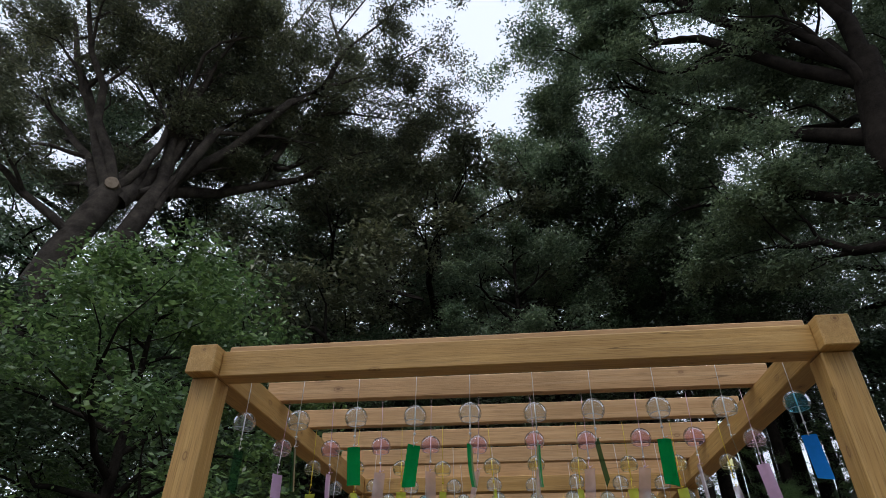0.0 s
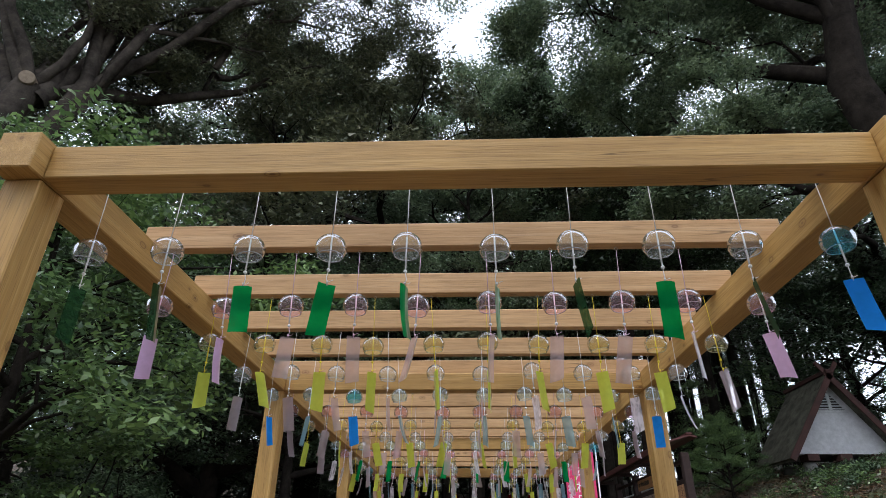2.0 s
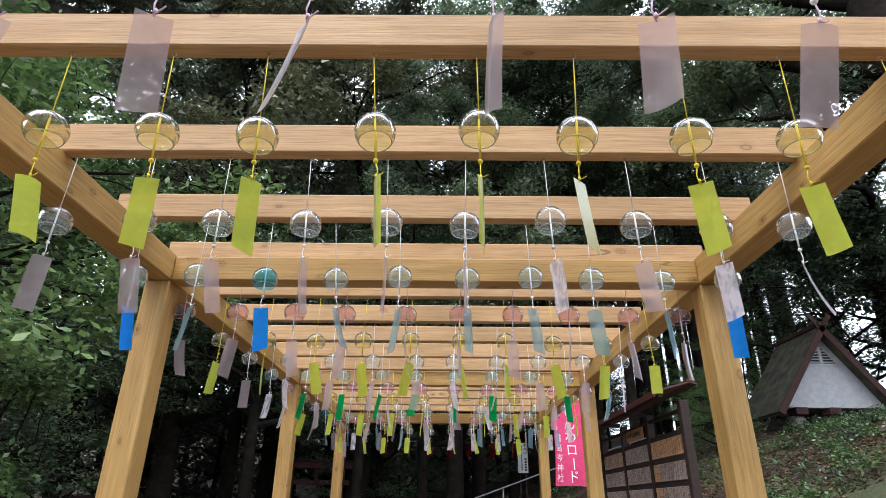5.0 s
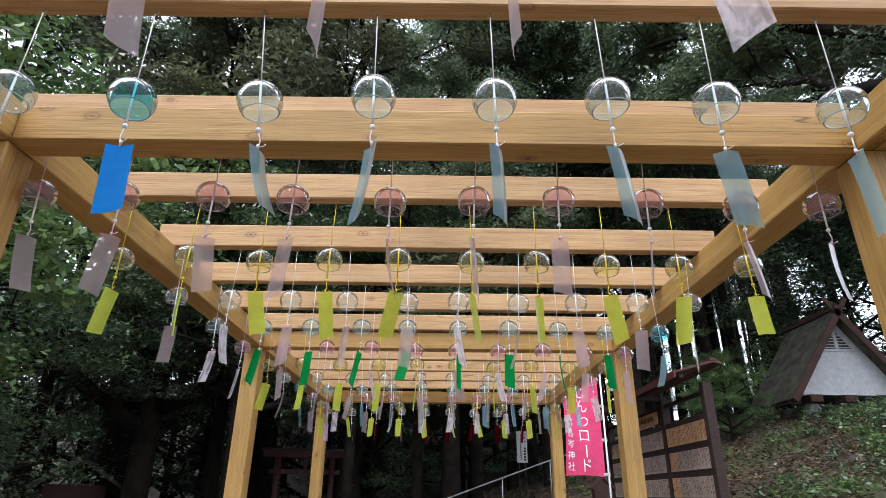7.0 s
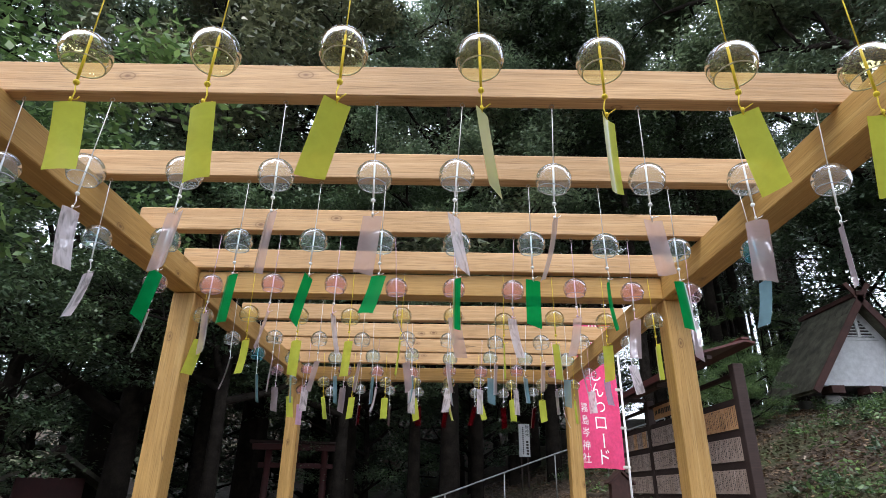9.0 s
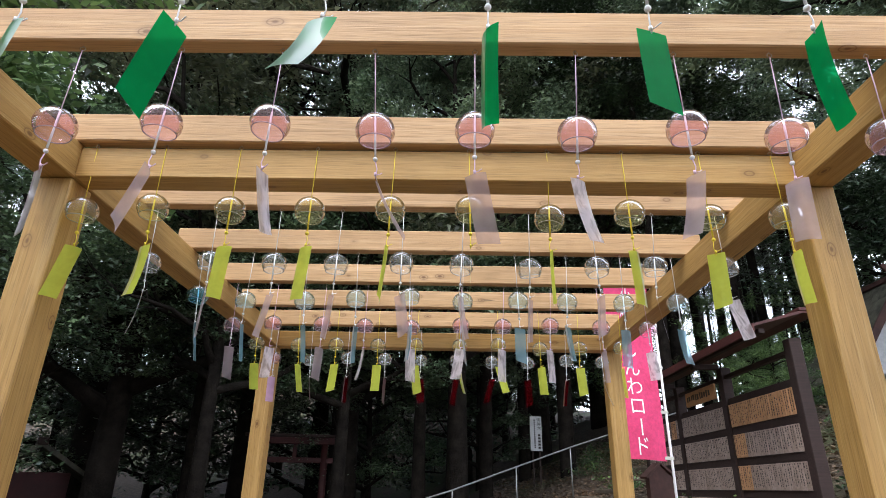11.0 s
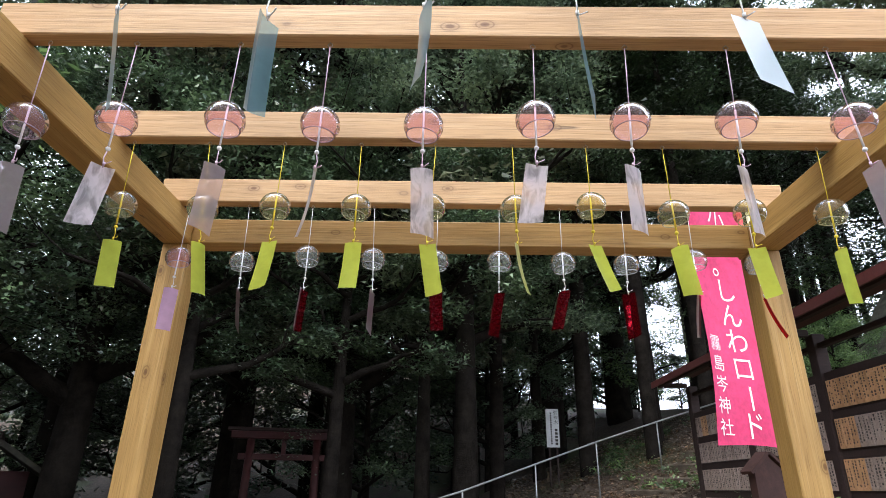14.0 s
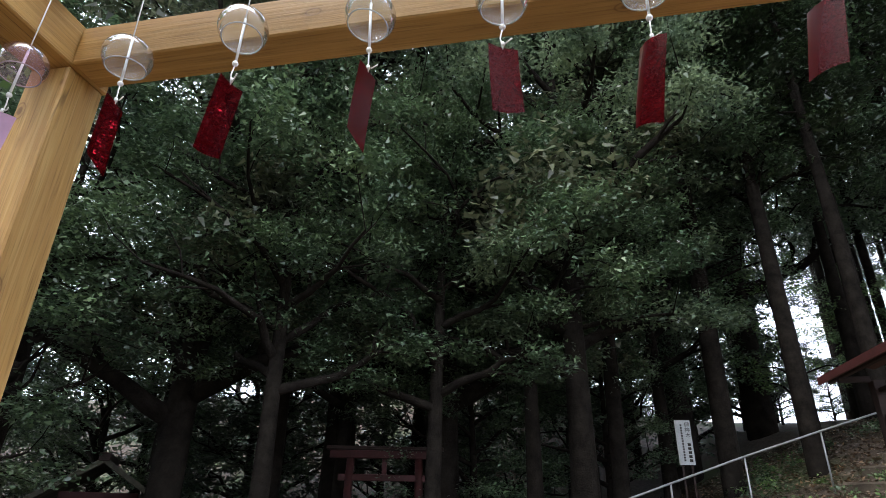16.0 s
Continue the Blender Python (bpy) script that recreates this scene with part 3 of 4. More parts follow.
def tree(name, label, trunks, limbs, bark, leaf, seed, clump, per, size, extra=(), m=None, levels=2, flat=0.6, group="", sides=3):
    """trunks: point and radius lists; limbs: (start, end, radius); extra: further leaf clumps (centre, spread)."""
    gen = np.random.default_rng(seed)
    wood, tips = [], []
    for pts, radii in trunks:
        wood.append(tube(pts, radii, 10, False))
    for s, e, r in limbs:
        grow(s, e, r, gen, wood, tips, levels)
    centres = [*tips, *[c for c, _ in extra]]
    spread = [clump * gen.uniform(0.7, 1.3) for _ in tips] + [s for _, s in extra]
    t = thing(name, label, "tree", group, m)
    part("trunk", mesh_of("trunk", *joined(*wood), bark, True), t)
    part("crown", leaf_mesh("crown", leaves(centres, spread, per, size, gen, flat, 0.25, sides), leaf, sides), t)
    return t


def crown_limbs(gen, base, top, radius, count, low=0.45, r=0.09):
    """Limbs from a straight stem to points on a loose egg round its upper part."""
    base, top = np.array(base, float), np.array(top, float)
    out = []
    for k in range(count):
        f = low + (1 - low) * (k + 0.5) / count
        s = base + (top - base) * f
        a = k * 2.4 + gen.uniform(-0.4, 0.4)
        w = radius * math.sin(math.pi * min(0.97, 0.18 + 0.8 * (f - low) / (1 - low))) ** 0.7 * gen.uniform(0.75, 1.1)
        out.append((s, s + np.array((math.cos(a) * w, math.sin(a) * w, w * gen.uniform(0.15, 0.55))), r * (1.25 - f)))
    return out

# the great tree over the left side: two leaning stems and wide limbs
big_left = tree(
    "broadleaf_tree", "old wide evergreen tree with two leaning grey stems", 
    [([(-14.6, 9.0, -0.3), (-13.6, 9.6, 5.0), (-12.9, 10.1, 10.4), (-12.4, 10.6, 13.2)], [0.62, 0.5, 0.42, 0.4]),
     ([(-13.6, 9.6, 4.6), (-12.6, 10.6, 8.2), (-11.9, 11.0, 11.2), (-11.4, 11.4, 14.0)], [0.4, 0.36, 0.32, 0.28])],
    [((-12.4, 10.6, 13.0), (-6.4, 14.6, 17.4), 0.26), ((-12.2, 10.7, 12.8), (-11.2, 11.6, 22.5), 0.3), ((-12.4, 10.6, 13.0), (-15.5, 9.0, 20.5), 0.26),
     ((-11.4, 11.4, 13.6), (-8.5, 13.2, 21.5), 0.22), ((-11.4, 11.4, 14.0), (-9.5, 10.0, 19.5), 0.2), ((-11.4, 11.4, 13.0), (-6.3, 14.2, 20.4), 0.2),
     ((-12.6, 10.4, 12.0), (-16.0, 12.0, 15.0), 0.2), ((-11.3, 11.6, 13.6), (-9.6, 14.0, 25.0), 0.2), ((-8.6, 13.4, 16.2), (-5.6, 15.4, 19.4), 0.12),
     ((-12.4, 10.6, 13.2), (-13.0, 7.0, 19.0), 0.2), ((-12.6, 10.4, 12.6), (-17.5, 10.5, 18.5), 0.2), ((-12.4, 10.6, 13.2), (-13.5, 12.5, 24.0), 0.22), ((-12.6, 10.3, 11.0), (-15.5, 8.0, 13.5), 0.16), ((-11.5, 11.4, 13.8), (-7.2, 12.6, 24.5), 0.2),
     ((-12.0, 10.9, 13.6), (-10.2, 12.4, 19.2), 0.16), ((-12.4, 10.6, 13.2), (-12.4, 11.6, 18.6), 0.16), ((-9.8, 12.6, 15.4), (-8.6, 13.6, 18.8), 0.12), ((-11.8, 11.0, 13.4), (-10.4, 13.4, 16.6), 0.12),
     ((-8.6, 13.2, 16.4), (-4.6, 15.6, 20.6), 0.13)],
    M_BARK_GREY, M_LEAF_OLIVE, 11, 0.68, 200, 0.13, flat=0.6)
part("cut_limb_face", mesh_of("cut", *moved(lathe([(0.001, 0.004), (0.19, 0.0), (0.2, -0.012), (0.24, -0.4)], 14), look((-12.15, 10.15, 13.15), (-8, 4.0, 11.5)) @ pose(0, 0, 0, 180, 0, 0)), M_CUT), big_left, None, "pale sawn face of a cut limb")

# the dark tree over the right side
tree(
    "broadleaf_tree", "tall dark evergreen tree with crooked spreading limbs",
    [([(11.4, 9.6, 2.2), (10.4, 9.4, 7.0), (9.5, 9.5, 11.6), (9.9, 9.2, 14.6)], [0.6, 0.5, 0.45, 0.36])],
    [((9.6, 9.5, 11.8), (4.6, 12.2, 16.8), 0.24), ((9.8, 9.3, 14.0), (7.0, 11.0, 22.0), 0.24), ((10.2, 9.4, 8.0), (7.0, 11.2, 9.9), 0.2),
     ((9.9, 9.2, 14.4), (12.5, 8.0, 22.0), 0.24), ((9.7, 9.3, 13.6), (4.3, 12.6, 20.8), 0.22), ((9.8, 9.3, 14.2), (9.6, 12.0, 20.5), 0.2),
     ((9.9, 9.6, 10.0), (5.6, 13.0, 12.6), 0.18), ((9.9, 9.2, 14.4), (10.5, 11.5, 25.0), 0.2), ((9.8, 9.3, 13.0), (12.5, 11.5, 17.5), 0.2), ((9.9, 9.3, 14.4), (8.4, 8.6, 20.0), 0.18), ((10.0, 9.3, 9.6), (12.0, 13.0, 14.0), 0.2), ((6.4, 11.2, 15.0), (2.8, 13.2, 18.8), 0.12),
     ((9.6, 9.5, 12.6), (7.6, 13.6, 16.0), 0.16), ((9.8, 9.3, 14.2), (6.4, 10.6, 23.5), 0.2), ((9.8, 9.3, 14.2), (4.6, 12.4, 22.8), 0.18), ((9.7, 9.4, 13.0), (6.4, 13.0, 18.6), 0.16), ((9.8, 9.3, 14.0), (8.4, 11.6, 18.0), 0.14)],
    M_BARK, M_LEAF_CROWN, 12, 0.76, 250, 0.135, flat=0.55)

G = np.random.default_rng(21)


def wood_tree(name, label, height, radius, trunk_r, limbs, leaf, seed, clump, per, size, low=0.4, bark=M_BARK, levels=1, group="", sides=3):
    gen = np.random.default_rng(seed)
    lean = gen.normal(0, 0.03 * height, 2)
    pts = [(lean[0] * f * f, lean[1] * f * f, height * 0.94 * f - 0.3) for f in (0, 0.2, 0.45, 0.7, 1.0)]
    radii = [trunk_r * q for q in (1.25, 1.0, 0.78, 0.5, 0.12)]
    lim = crown_limbs(gen, (0, 0, 0), pts[-1], radius, limbs, low, trunk_r * 0.7)
    return tree(name, label, [(pts, radii)], lim, bark, leaf, seed + 1, clump, per, size, (), None, levels, 0.65, group, sides)


def at_ground(x, y, turn=0.0, scale=1.0):
    return Matrix.Translation((x, y, float(ground_z(x, y)) - 0.05)) @ pose(0, 0, 0, 0, 0, turn) @ Matrix.Scale(scale, 4)


def plant(first, places):
    """The first tree goes to the first place, copies to the others."""
    for k, (x, y, turn, scale) in enumerate(places):
        if k == 0:
            first.matrix_basis = at_ground(x, y, turn, scale)
        else:
            copy_thing_at(first, at_ground(x, y, turn, scale))


def copy_thing_at(first, m):
    keep = first.matrix_basis.copy()
    first.matrix_basis = Matrix.Identity(4)
    c = copy_thing(first, m)
    first.matrix_basis = keep
    return c


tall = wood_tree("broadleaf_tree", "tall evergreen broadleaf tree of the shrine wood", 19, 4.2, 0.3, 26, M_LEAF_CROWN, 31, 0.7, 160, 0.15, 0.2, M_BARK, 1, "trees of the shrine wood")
plant(tall, [(-6.4, 23.0, 10, 1.38), (3.4, 24.8, 120, 1.35), (0.4, 18.6, 70, 0.85), (0.6, 25.8, 255, 1.42), (6.4, 27.2, 330, 1.3), (-10.5, 21.0, 280, 1.4), (-17.5, 15.0, 60, 1.2), (16.2, 20.2, 150, 1.15)])
olive = wood_tree("broadleaf_tree", "round-headed olive-green tree of the shrine wood", 16, 4.0, 0.26, 24, M_LEAF_OLIVE, 41, 0.66, 175, 0.15, 0.15, M_BARK, 1, "trees of the shrine wood")
plant(olive, [(-2.8, 20.4, 45, 1.42), (-8.0, 17.5, 250, 1.2), (17.0, 12.0, 20, 1.15)])
under = wood_tree("understorey_tree", "leafy green tree with branches down to the ground", 7.2, 2.6, 0.11, 22, M_LEAF_BRIGHT, 51, 0.5, 150, 0.105, 0.05, M_BARK, 1, "leafy trees beside the path", 4)
plant(under, [(-5.6, 5.6, 0, 1.0), (-7.6, 2.6, 130, 0.68), (7.3, 15.8, 40, 0.32), (8.4, 18.9, 80, 0.34)])
high = wood_tree("broadleaf_tree", "slender dark-trunked tree with a high leafy crown", 15, 3.5, 0.2, 22, M_LEAF_MID, 57, 0.62, 130, 0.14, 0.44, M_BARK, 1, "trees of the shrine wood")
plant(high, [(8.0, 23.6, 0, 0.95), (5.4, 20.6, 140, 0.85), (12.4, 26.5, 250, 1.0)])
shade = wood_tree("understorey_tree", "dark glossy-leaved tree with low branches", 7.6, 2.8, 0.12, 24, M_LEAF_MID, 61, 0.48, 125, 0.1, 0.08, M_BARK, 1, "leafy trees beside the path", 4)
plant(shade, [(-7.8, 8.8, 0, 1.0), (-10.4, 13.4, 100, 1.05), (-11.0, 6.2, 60, 1.1), (-2.2, 21.6, 310, 0.9), (1.2, 23.4, 30, 0.8), (-12.8, 21.2, 10, 1.1)])
over = wood_tree("understorey_tree", "dark evergreen tree with boughs hanging over the clearing", 10.5, 3.5, 0.17, 22, M_LEAF_MID, 67, 0.52, 150, 0.11, 0.33, M_BARK, 1, "leafy trees beside the path")
plant(over, [(-5.0, 15.8, 0, 1.0), (-0.6, 19.2, 80, 1.05), (-8.9, 14.2, 160, 1.0), (-5.4, 20.6, 240, 1.1), (2.6, 22.4, 300, 1.0), (-2.4, 17.4, 200, 0.95)])
sapling = wood_tree("understorey_tree", "thin light green sapling with sparse leaves", 7.5, 2.0, 0.06, 14, M_LEAF_BRIGHT, 63, 0.45, 34, 0.12, 0.1, M_BARK, 1, "leafy trees beside the path")
plant(sapling, [(8.6, 21.0, 0, 0.55), (11.6, 22.4, 220, 0.6), (10.0, 27.0, 30, 0.75), (14.4, 29.0, 110, 0.8), (6.8, 24.6, 80, 0.8), (17.2, 31.0, 260, 0.8)])
thicket = wood_tree("thicket_tree", "dense dark evergreen thicket tree", 8.0, 3.2, 0.12, 22, M_LEAF_DARK, 65, 0.68, 60, 0.2, 0.03, M_BARK, 1, "thicket at the back of the wood")
# last four, unseen behind the camera, are added to dim the pergola front
plant(thicket, [(-18, 22, 0, 1.0), (-13.5, 24, 70, 1.1), (-9.4, 25.5, 140, 1.0), (-5.2, 27, 210, 1.1), (-1.0, 26.5, 280, 1.0), (2.6, 28.5, 350, 1.1), (-22, 17, 40, 1.1), (-15.5, 29, 110, 1.2), (-7.5, 31, 180, 1.2), (0.5, 33, 250, 1.1), (7.0, 31, 320, 0.8), (4.9, 30, 45, 0.9), (-3.6, 35, 190, 1.3), (-11.6, 27.5, 75, 1.2), (9.0, 33, 200, 0.4), (11.6, 34.5, 100, 0.36), (14.2, 35.5, 250, 0.36), (17, 36, 30, 0.38), (19.6, 37, 210, 0.4), (22.4, 38, 90, 0.4), (-16, 11, 15, 1.0), (-19, 6, 95, 1.2), (19, 17, 10, 0.9), (22, 24, 80, 0.9), (14.6, 20.6, 50, 0.95), (16.8, 21.5, 130, 1.1), (-12, -17, 0, 1.7), (-4, -19, 60, 1.6), (4.5, -19, 120, 1.8), (13, -16, 200, 1.7)])


def cedar(seed, height, low, per=34):
    gen = np.random.default_rng(seed)
    pts = [(0, 0, -0.3), (0.05, 0, height * 0.3), (0.02, 0.06, height * 0.65), (0, 0, height)]
    lim = []
    for k in range(30):
        f = low + (0.98 - low) * k / 29
        a, w = k * 2.4, 2.5 * (1.12 - f) ** 0.7 * gen.uniform(0.6, 1.0)
        s = np.array((0, 0, height * f))
        lim.append((s, s + np.array((math.cos(a) * w, math.sin(a) * w, -0.25 * w + gen.uniform(-0.1, 0.3))), 0.035))
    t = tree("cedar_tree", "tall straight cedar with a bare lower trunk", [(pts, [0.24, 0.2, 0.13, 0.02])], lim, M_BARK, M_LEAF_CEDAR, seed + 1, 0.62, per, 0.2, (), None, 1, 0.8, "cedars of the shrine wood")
    return t


G = np.random.default_rng(5)
places = []
while len(places) < 24:
    x, y = G.uniform(-30, 32), G.uniform(25, 52)
    if all((x - p[0]) ** 2 + (y - p[1]) ** 2 > 5.0 for p in places):
        places.append((x, y, float(G.uniform(0, 360)), float(G.uniform(0.8, 1.15))))
near = [(1.3, 21.3, 0, 0.9), (3.6, 20.6, 40, 1.0), (4.9, 19.4, 80, 0.8), (6.0, 18.6, 10, 0.7), (-7.0, 20.2, 200, 1.0), (9.6, 21.4, 60, 0.9), (11.8, 23.8, 90, 0.8), (7.6, 21.8, 300, 0.75), (-12.6, 14.6, 30, 0.9)]
plant(cedar(71, 22, 0.42), near + places[:12])
plant(cedar(81, 19, 0.36), places[12:])
G = np.random.default_rng(9)
slim = []
while len(slim) < 40:
    y = G.uniform(26, 44)
    x = y * math.tan(radians(G.uniform(19, 32)))
    if all((x - p[0]) ** 2 + (y - p[1]) ** 2 > 1.2 for p in slim):
        slim.append((x, y, float(G.uniform(0, 360)), float(G.uniform(0.5, 0.85))))
plant(cedar(87, 23, 0.45, 10), slim)


# ---- board of donors' name slips ----
def name_board():
    X0, roof_x0, roof_x1 = 3.72, 3.34, 4.48
    ys = (9.13, 10.79, 12.4, 14.1)
    board = thing("name_board", "roofed dark brown board with rows of wooden name slips", "notice board")
    g0 = 0.2
    for y in ys:
        part("post", mesh_of("post", *moved(box(0, 2.95 - g0, -0.065, 0.065, -0.065, 0.065, 0.006), pose(0, 0, 0, 0, -90, 0)), M_DARKWOOD), board, pose(X0 + 0.1, y, g0))
    rows = [2.47 - 0.37 * k for k in range(6)]
    for a, b in zip(ys, ys[1:]):
        for z in rows + [rows[0] + 0.33]:
            thick = 0.075 if z <= rows[0] else 0.05
            part("rail", mesh_of("rail", *moved(box(0, b - a - 0.13, -0.035, 0.035, 0, thick, 0.004), pose(0, 0, 0, 0, 0, 90)), M_DARKWOOD), board, pose(X0 + 0.1, a + 0.065, z))
        for k, z in enumerate(rows[:5]):
            bay = ys.index(a)
            new_row = bay == 0 and k == 0
            n = 15
            w = (b - a - 0.17) / n
            pan = part("slip_panel", mesh_of("panel", *box(0, 0.018, 0, b - a - 0.13, 0, 0.295), M_DARKWOOD), board, pose(X0 + 0.06, a + 0.065, z - 0.295))
            for i in range(n):
                fresh = new_row or (bay == 0 and (k in (1, 2) and i > 11 or k == 3 and i > 4)) or (bay == 2 and k == 0 and i % 5 in (1, 2))
                key = "fresh" if fresh else "grey"
                if key not in SLIPS:
                    body = moved(box(0, 0.275, -w * 0.43, w * 0.43, -0.006, 0.006, 0.0015), pose(0, 0, 0, 0, -90, 0))
                    SLIPS[key] = mesh_of("slip", *body, M_SLIP_NEW if fresh else M_SLIP_GREY)
                part("name_slip", SLIPS[key], pan, pose(-0.007, 0.02 + w * (i + 0.5), 0.008, 0, 0, float(rng.normal(0, 1.0))))
            marks = []
            for i in range(n):
                for col in range(2):
                    zz, yy = 0.27, 0.02 + w * (i + 0.3 + 0.4 * col)
                    while zz > 0.05:
                        h = float(rng.uniform(0.008, 0.024))
                        if rng.random() > 0.22:
                            marks.append(box(-0.0145, -0.0138, yy - float(rng.uniform(0.004, 0.011)), yy + float(rng.uniform(0.003, 0.011)), zz - h, zz))
                        zz -= h + 0.009
            tagged(part("writing", mesh_of("writing", *joined(*marks), M_INK), pan), kind="stuff")
    pl = part("plaque", mesh_of("plaque", *box(-0.012, 0.012, 0, 1.0, 0, 0.2, 0.004), M_PLAQUE), board, pose(X0 + 0.02, 10.95, 2.58))
    bars = [box(-0.016, -0.0125, 0.9 - 0.075 * i, 0.9 - 0.075 * i + float(rng.uniform(0.03, 0.055)), 0.06 + float(rng.uniform(0, 0.02)), 0.13 + float(rng.uniform(0, 0.02))) for i in range(11)]
    tagged(part("writing", mesh_of("writing", *joined(*bars), M_INK), pl), kind="stuff")
    y0, y1, xr, ze, zr = 8.95, 14.5, (roof_x0 + roof_x1) / 2, 3.04, 3.2
    for xe, ze in ((roof_x0, ze), (xr + 0.12, zr - 0.03)):
        v = [(xe, y0, ze), (xr, y0, zr), (xr, y1, zr), (xe, y1, ze), (xe, y0, ze + 0.03), (xr, y0, zr + 0.03), (xr, y1, zr + 0.03), (xe, y1, ze + 0.03)]
        part("roof_slope", mesh_of("roof_slope", v, [(0, 3, 2, 1), (4, 5, 6, 7), (0, 1, 5, 4), (1, 2, 6, 5), (2, 3, 7, 6), (3, 0, 4, 7)], M_MAROON), board)
    for xe in (roof_x0,):
        part("fascia", mesh_of("fascia", *box(xe - 0.012, xe + 0.012, y0 - 0.004, y1 + 0.004, 3.04 - 0.06, 3.04 + 0.034), M_MAROON), board)
    part("ridge_cap", mesh_of("ridge_cap", *box(xr - 0.05, xr + 0.05, y0 - 0.01, y1 + 0.01, zr + 0.02, zr + 0.055, 0.006), M_MAROON), board)
    for y in ys[1:]:
        part("bracket", mesh_of("bracket", *box(roof_x0 + 0.06, X0 + 0.03, y - 0.03, y + 0.03, 2.93, 3.0, 0.004), M_DARKWOOD), board)
    part("purlin", mesh_of("purlin", *box(roof_x0 + 0.08, roof_x0 + 0.14, y0 + 0.05, y1 - 0.05, 2.985, 3.03), M_DARKWOOD), board)


SLIPS = {}
name_board()


# ---- crimson banner ----
def banner():
    px, py = 2.2, 8.775
    b = thing("banner", "crimson cloth banner with white writing on a white pole", "banner", m=pose(px, py, 0))
    part("pole", mesh_of("pole", *tube([(0.045, 0, 0.0), (0.045, 0, 3.52)], [0.013, 0.012], 10), M_POLE, True), b)
    ang = math.degrees(math.atan2(8.53 - 8.764, 1.645 - 2.175))
    turn = pose(0, 0, 0, 0, 0, ang)
    W, Z0, Z1 = 0.58, 1.67, 3.44
    part("top_arm", mesh_of("top_arm", *tube([(0.06, 0, 3.475), (-0.3, 0, 3.478), (-0.62, 0, 3.46)], [0.007, 0.006, 0.005], 8), M_POLE, True), b, pose(0, 0, 0, 0, 0, ang - 180))

    def sway(u, t):
        return 0.03 * math.sin(u * 5 + t * 4) * u + 0.02 * math.sin(t * 7) * (0.3 + u)
    nu, nz = 12, 30
    verts = [turn @ Vector((W * i / nu, sway(i / nu, j / nz), Z0 + (Z1 - Z0) * j / nz + 0.012 * math.sin(3 * i / nu) * (1 - j / nz))) for j in range(nz + 1) for i in range(nu + 1)]
    faces = [(j * (nu + 1) + i, j * (nu + 1) + i + 1, (j + 1) * (nu + 1) + i + 1, (j + 1) * (nu + 1) + i) for j in range(nz) for i in range(nu)]
    cloth = part("cloth", mesh_of("cloth", verts, faces, M_FLAG, True), b)

    def write(text, u, z, size, pitch):
        for k, ch in enumerate(text):
            s = glyphs(ch, size)
            if ch == "ー":
                s = moved(s, pose(0, 0, 0, 0, 90, 0))
            zc = z - pitch * k
            out = []
            for p in s[0]:
                uu = min(0.97, max(0.03, (u * W - p[0]) / W))
                zz = zc + p[2]
                out.append(turn @ Vector((uu * W, sway(uu, (zz - Z0) / (Z1 - Z0)) + 0.004, zz)))
            if out:
                part("letter", mesh_of("letter", out, s[1], M_WHITE), cloth)
    write("小林。しんわロード", 0.5, 3.25, 0.19, 0.183)
    write("霧島岑神社", 0.86, 2.31, 0.112, 0.134)
    for z in (1.70, 2.12, 2.55, 2.98, 3.40):
        part("clip", mesh_of("clip", *box(-0.05, 0.065, -0.012, 0.012, z - 0.016, z + 0.016, 0.004), M_CLIP), b)


banner()


# ---- red-brown notice post ----
def notice_post():
    p = thing("notice_post", "red-brown painted upright board with a pointed top", "sign", m=pose(2.25, 9.20, 0.0, 0, 0, 20) @ Matrix.Diagonal((0.9, 1, 0.95, 1)))
    v = [(-0.16, -0.03, -0.1), (0.16, -0.03, -0.1), (0.16, -0.03, 1.62), (0, -0.03, 1.74), (-0.16, -0.03, 1.62)]
    v += [(x, 0.03, z) for x, _, z in v]
    part("board", mesh_of("board", v, [(0, 1, 2, 3, 4), (9, 8, 7, 6, 5), (0, 5, 6, 1), (1, 6, 7, 2), (2, 7, 8, 3), (3, 8, 9, 4), (4, 9, 5, 0)], M_REDBROWN), p)
    part("cap", mesh_of("cap", *joined(moved(box(0, 0.24, -0.05, 0.05, 0, 0.025), pose(-0.2, 0, 1.605, 0, -36.5, 0)), moved(box(-0.24, 0, -0.05, 0.05, 0, 0.025), pose(0.2, 0, 1.605, 0, 36.5, 0))), M_REDBROWN), p)


notice_post()


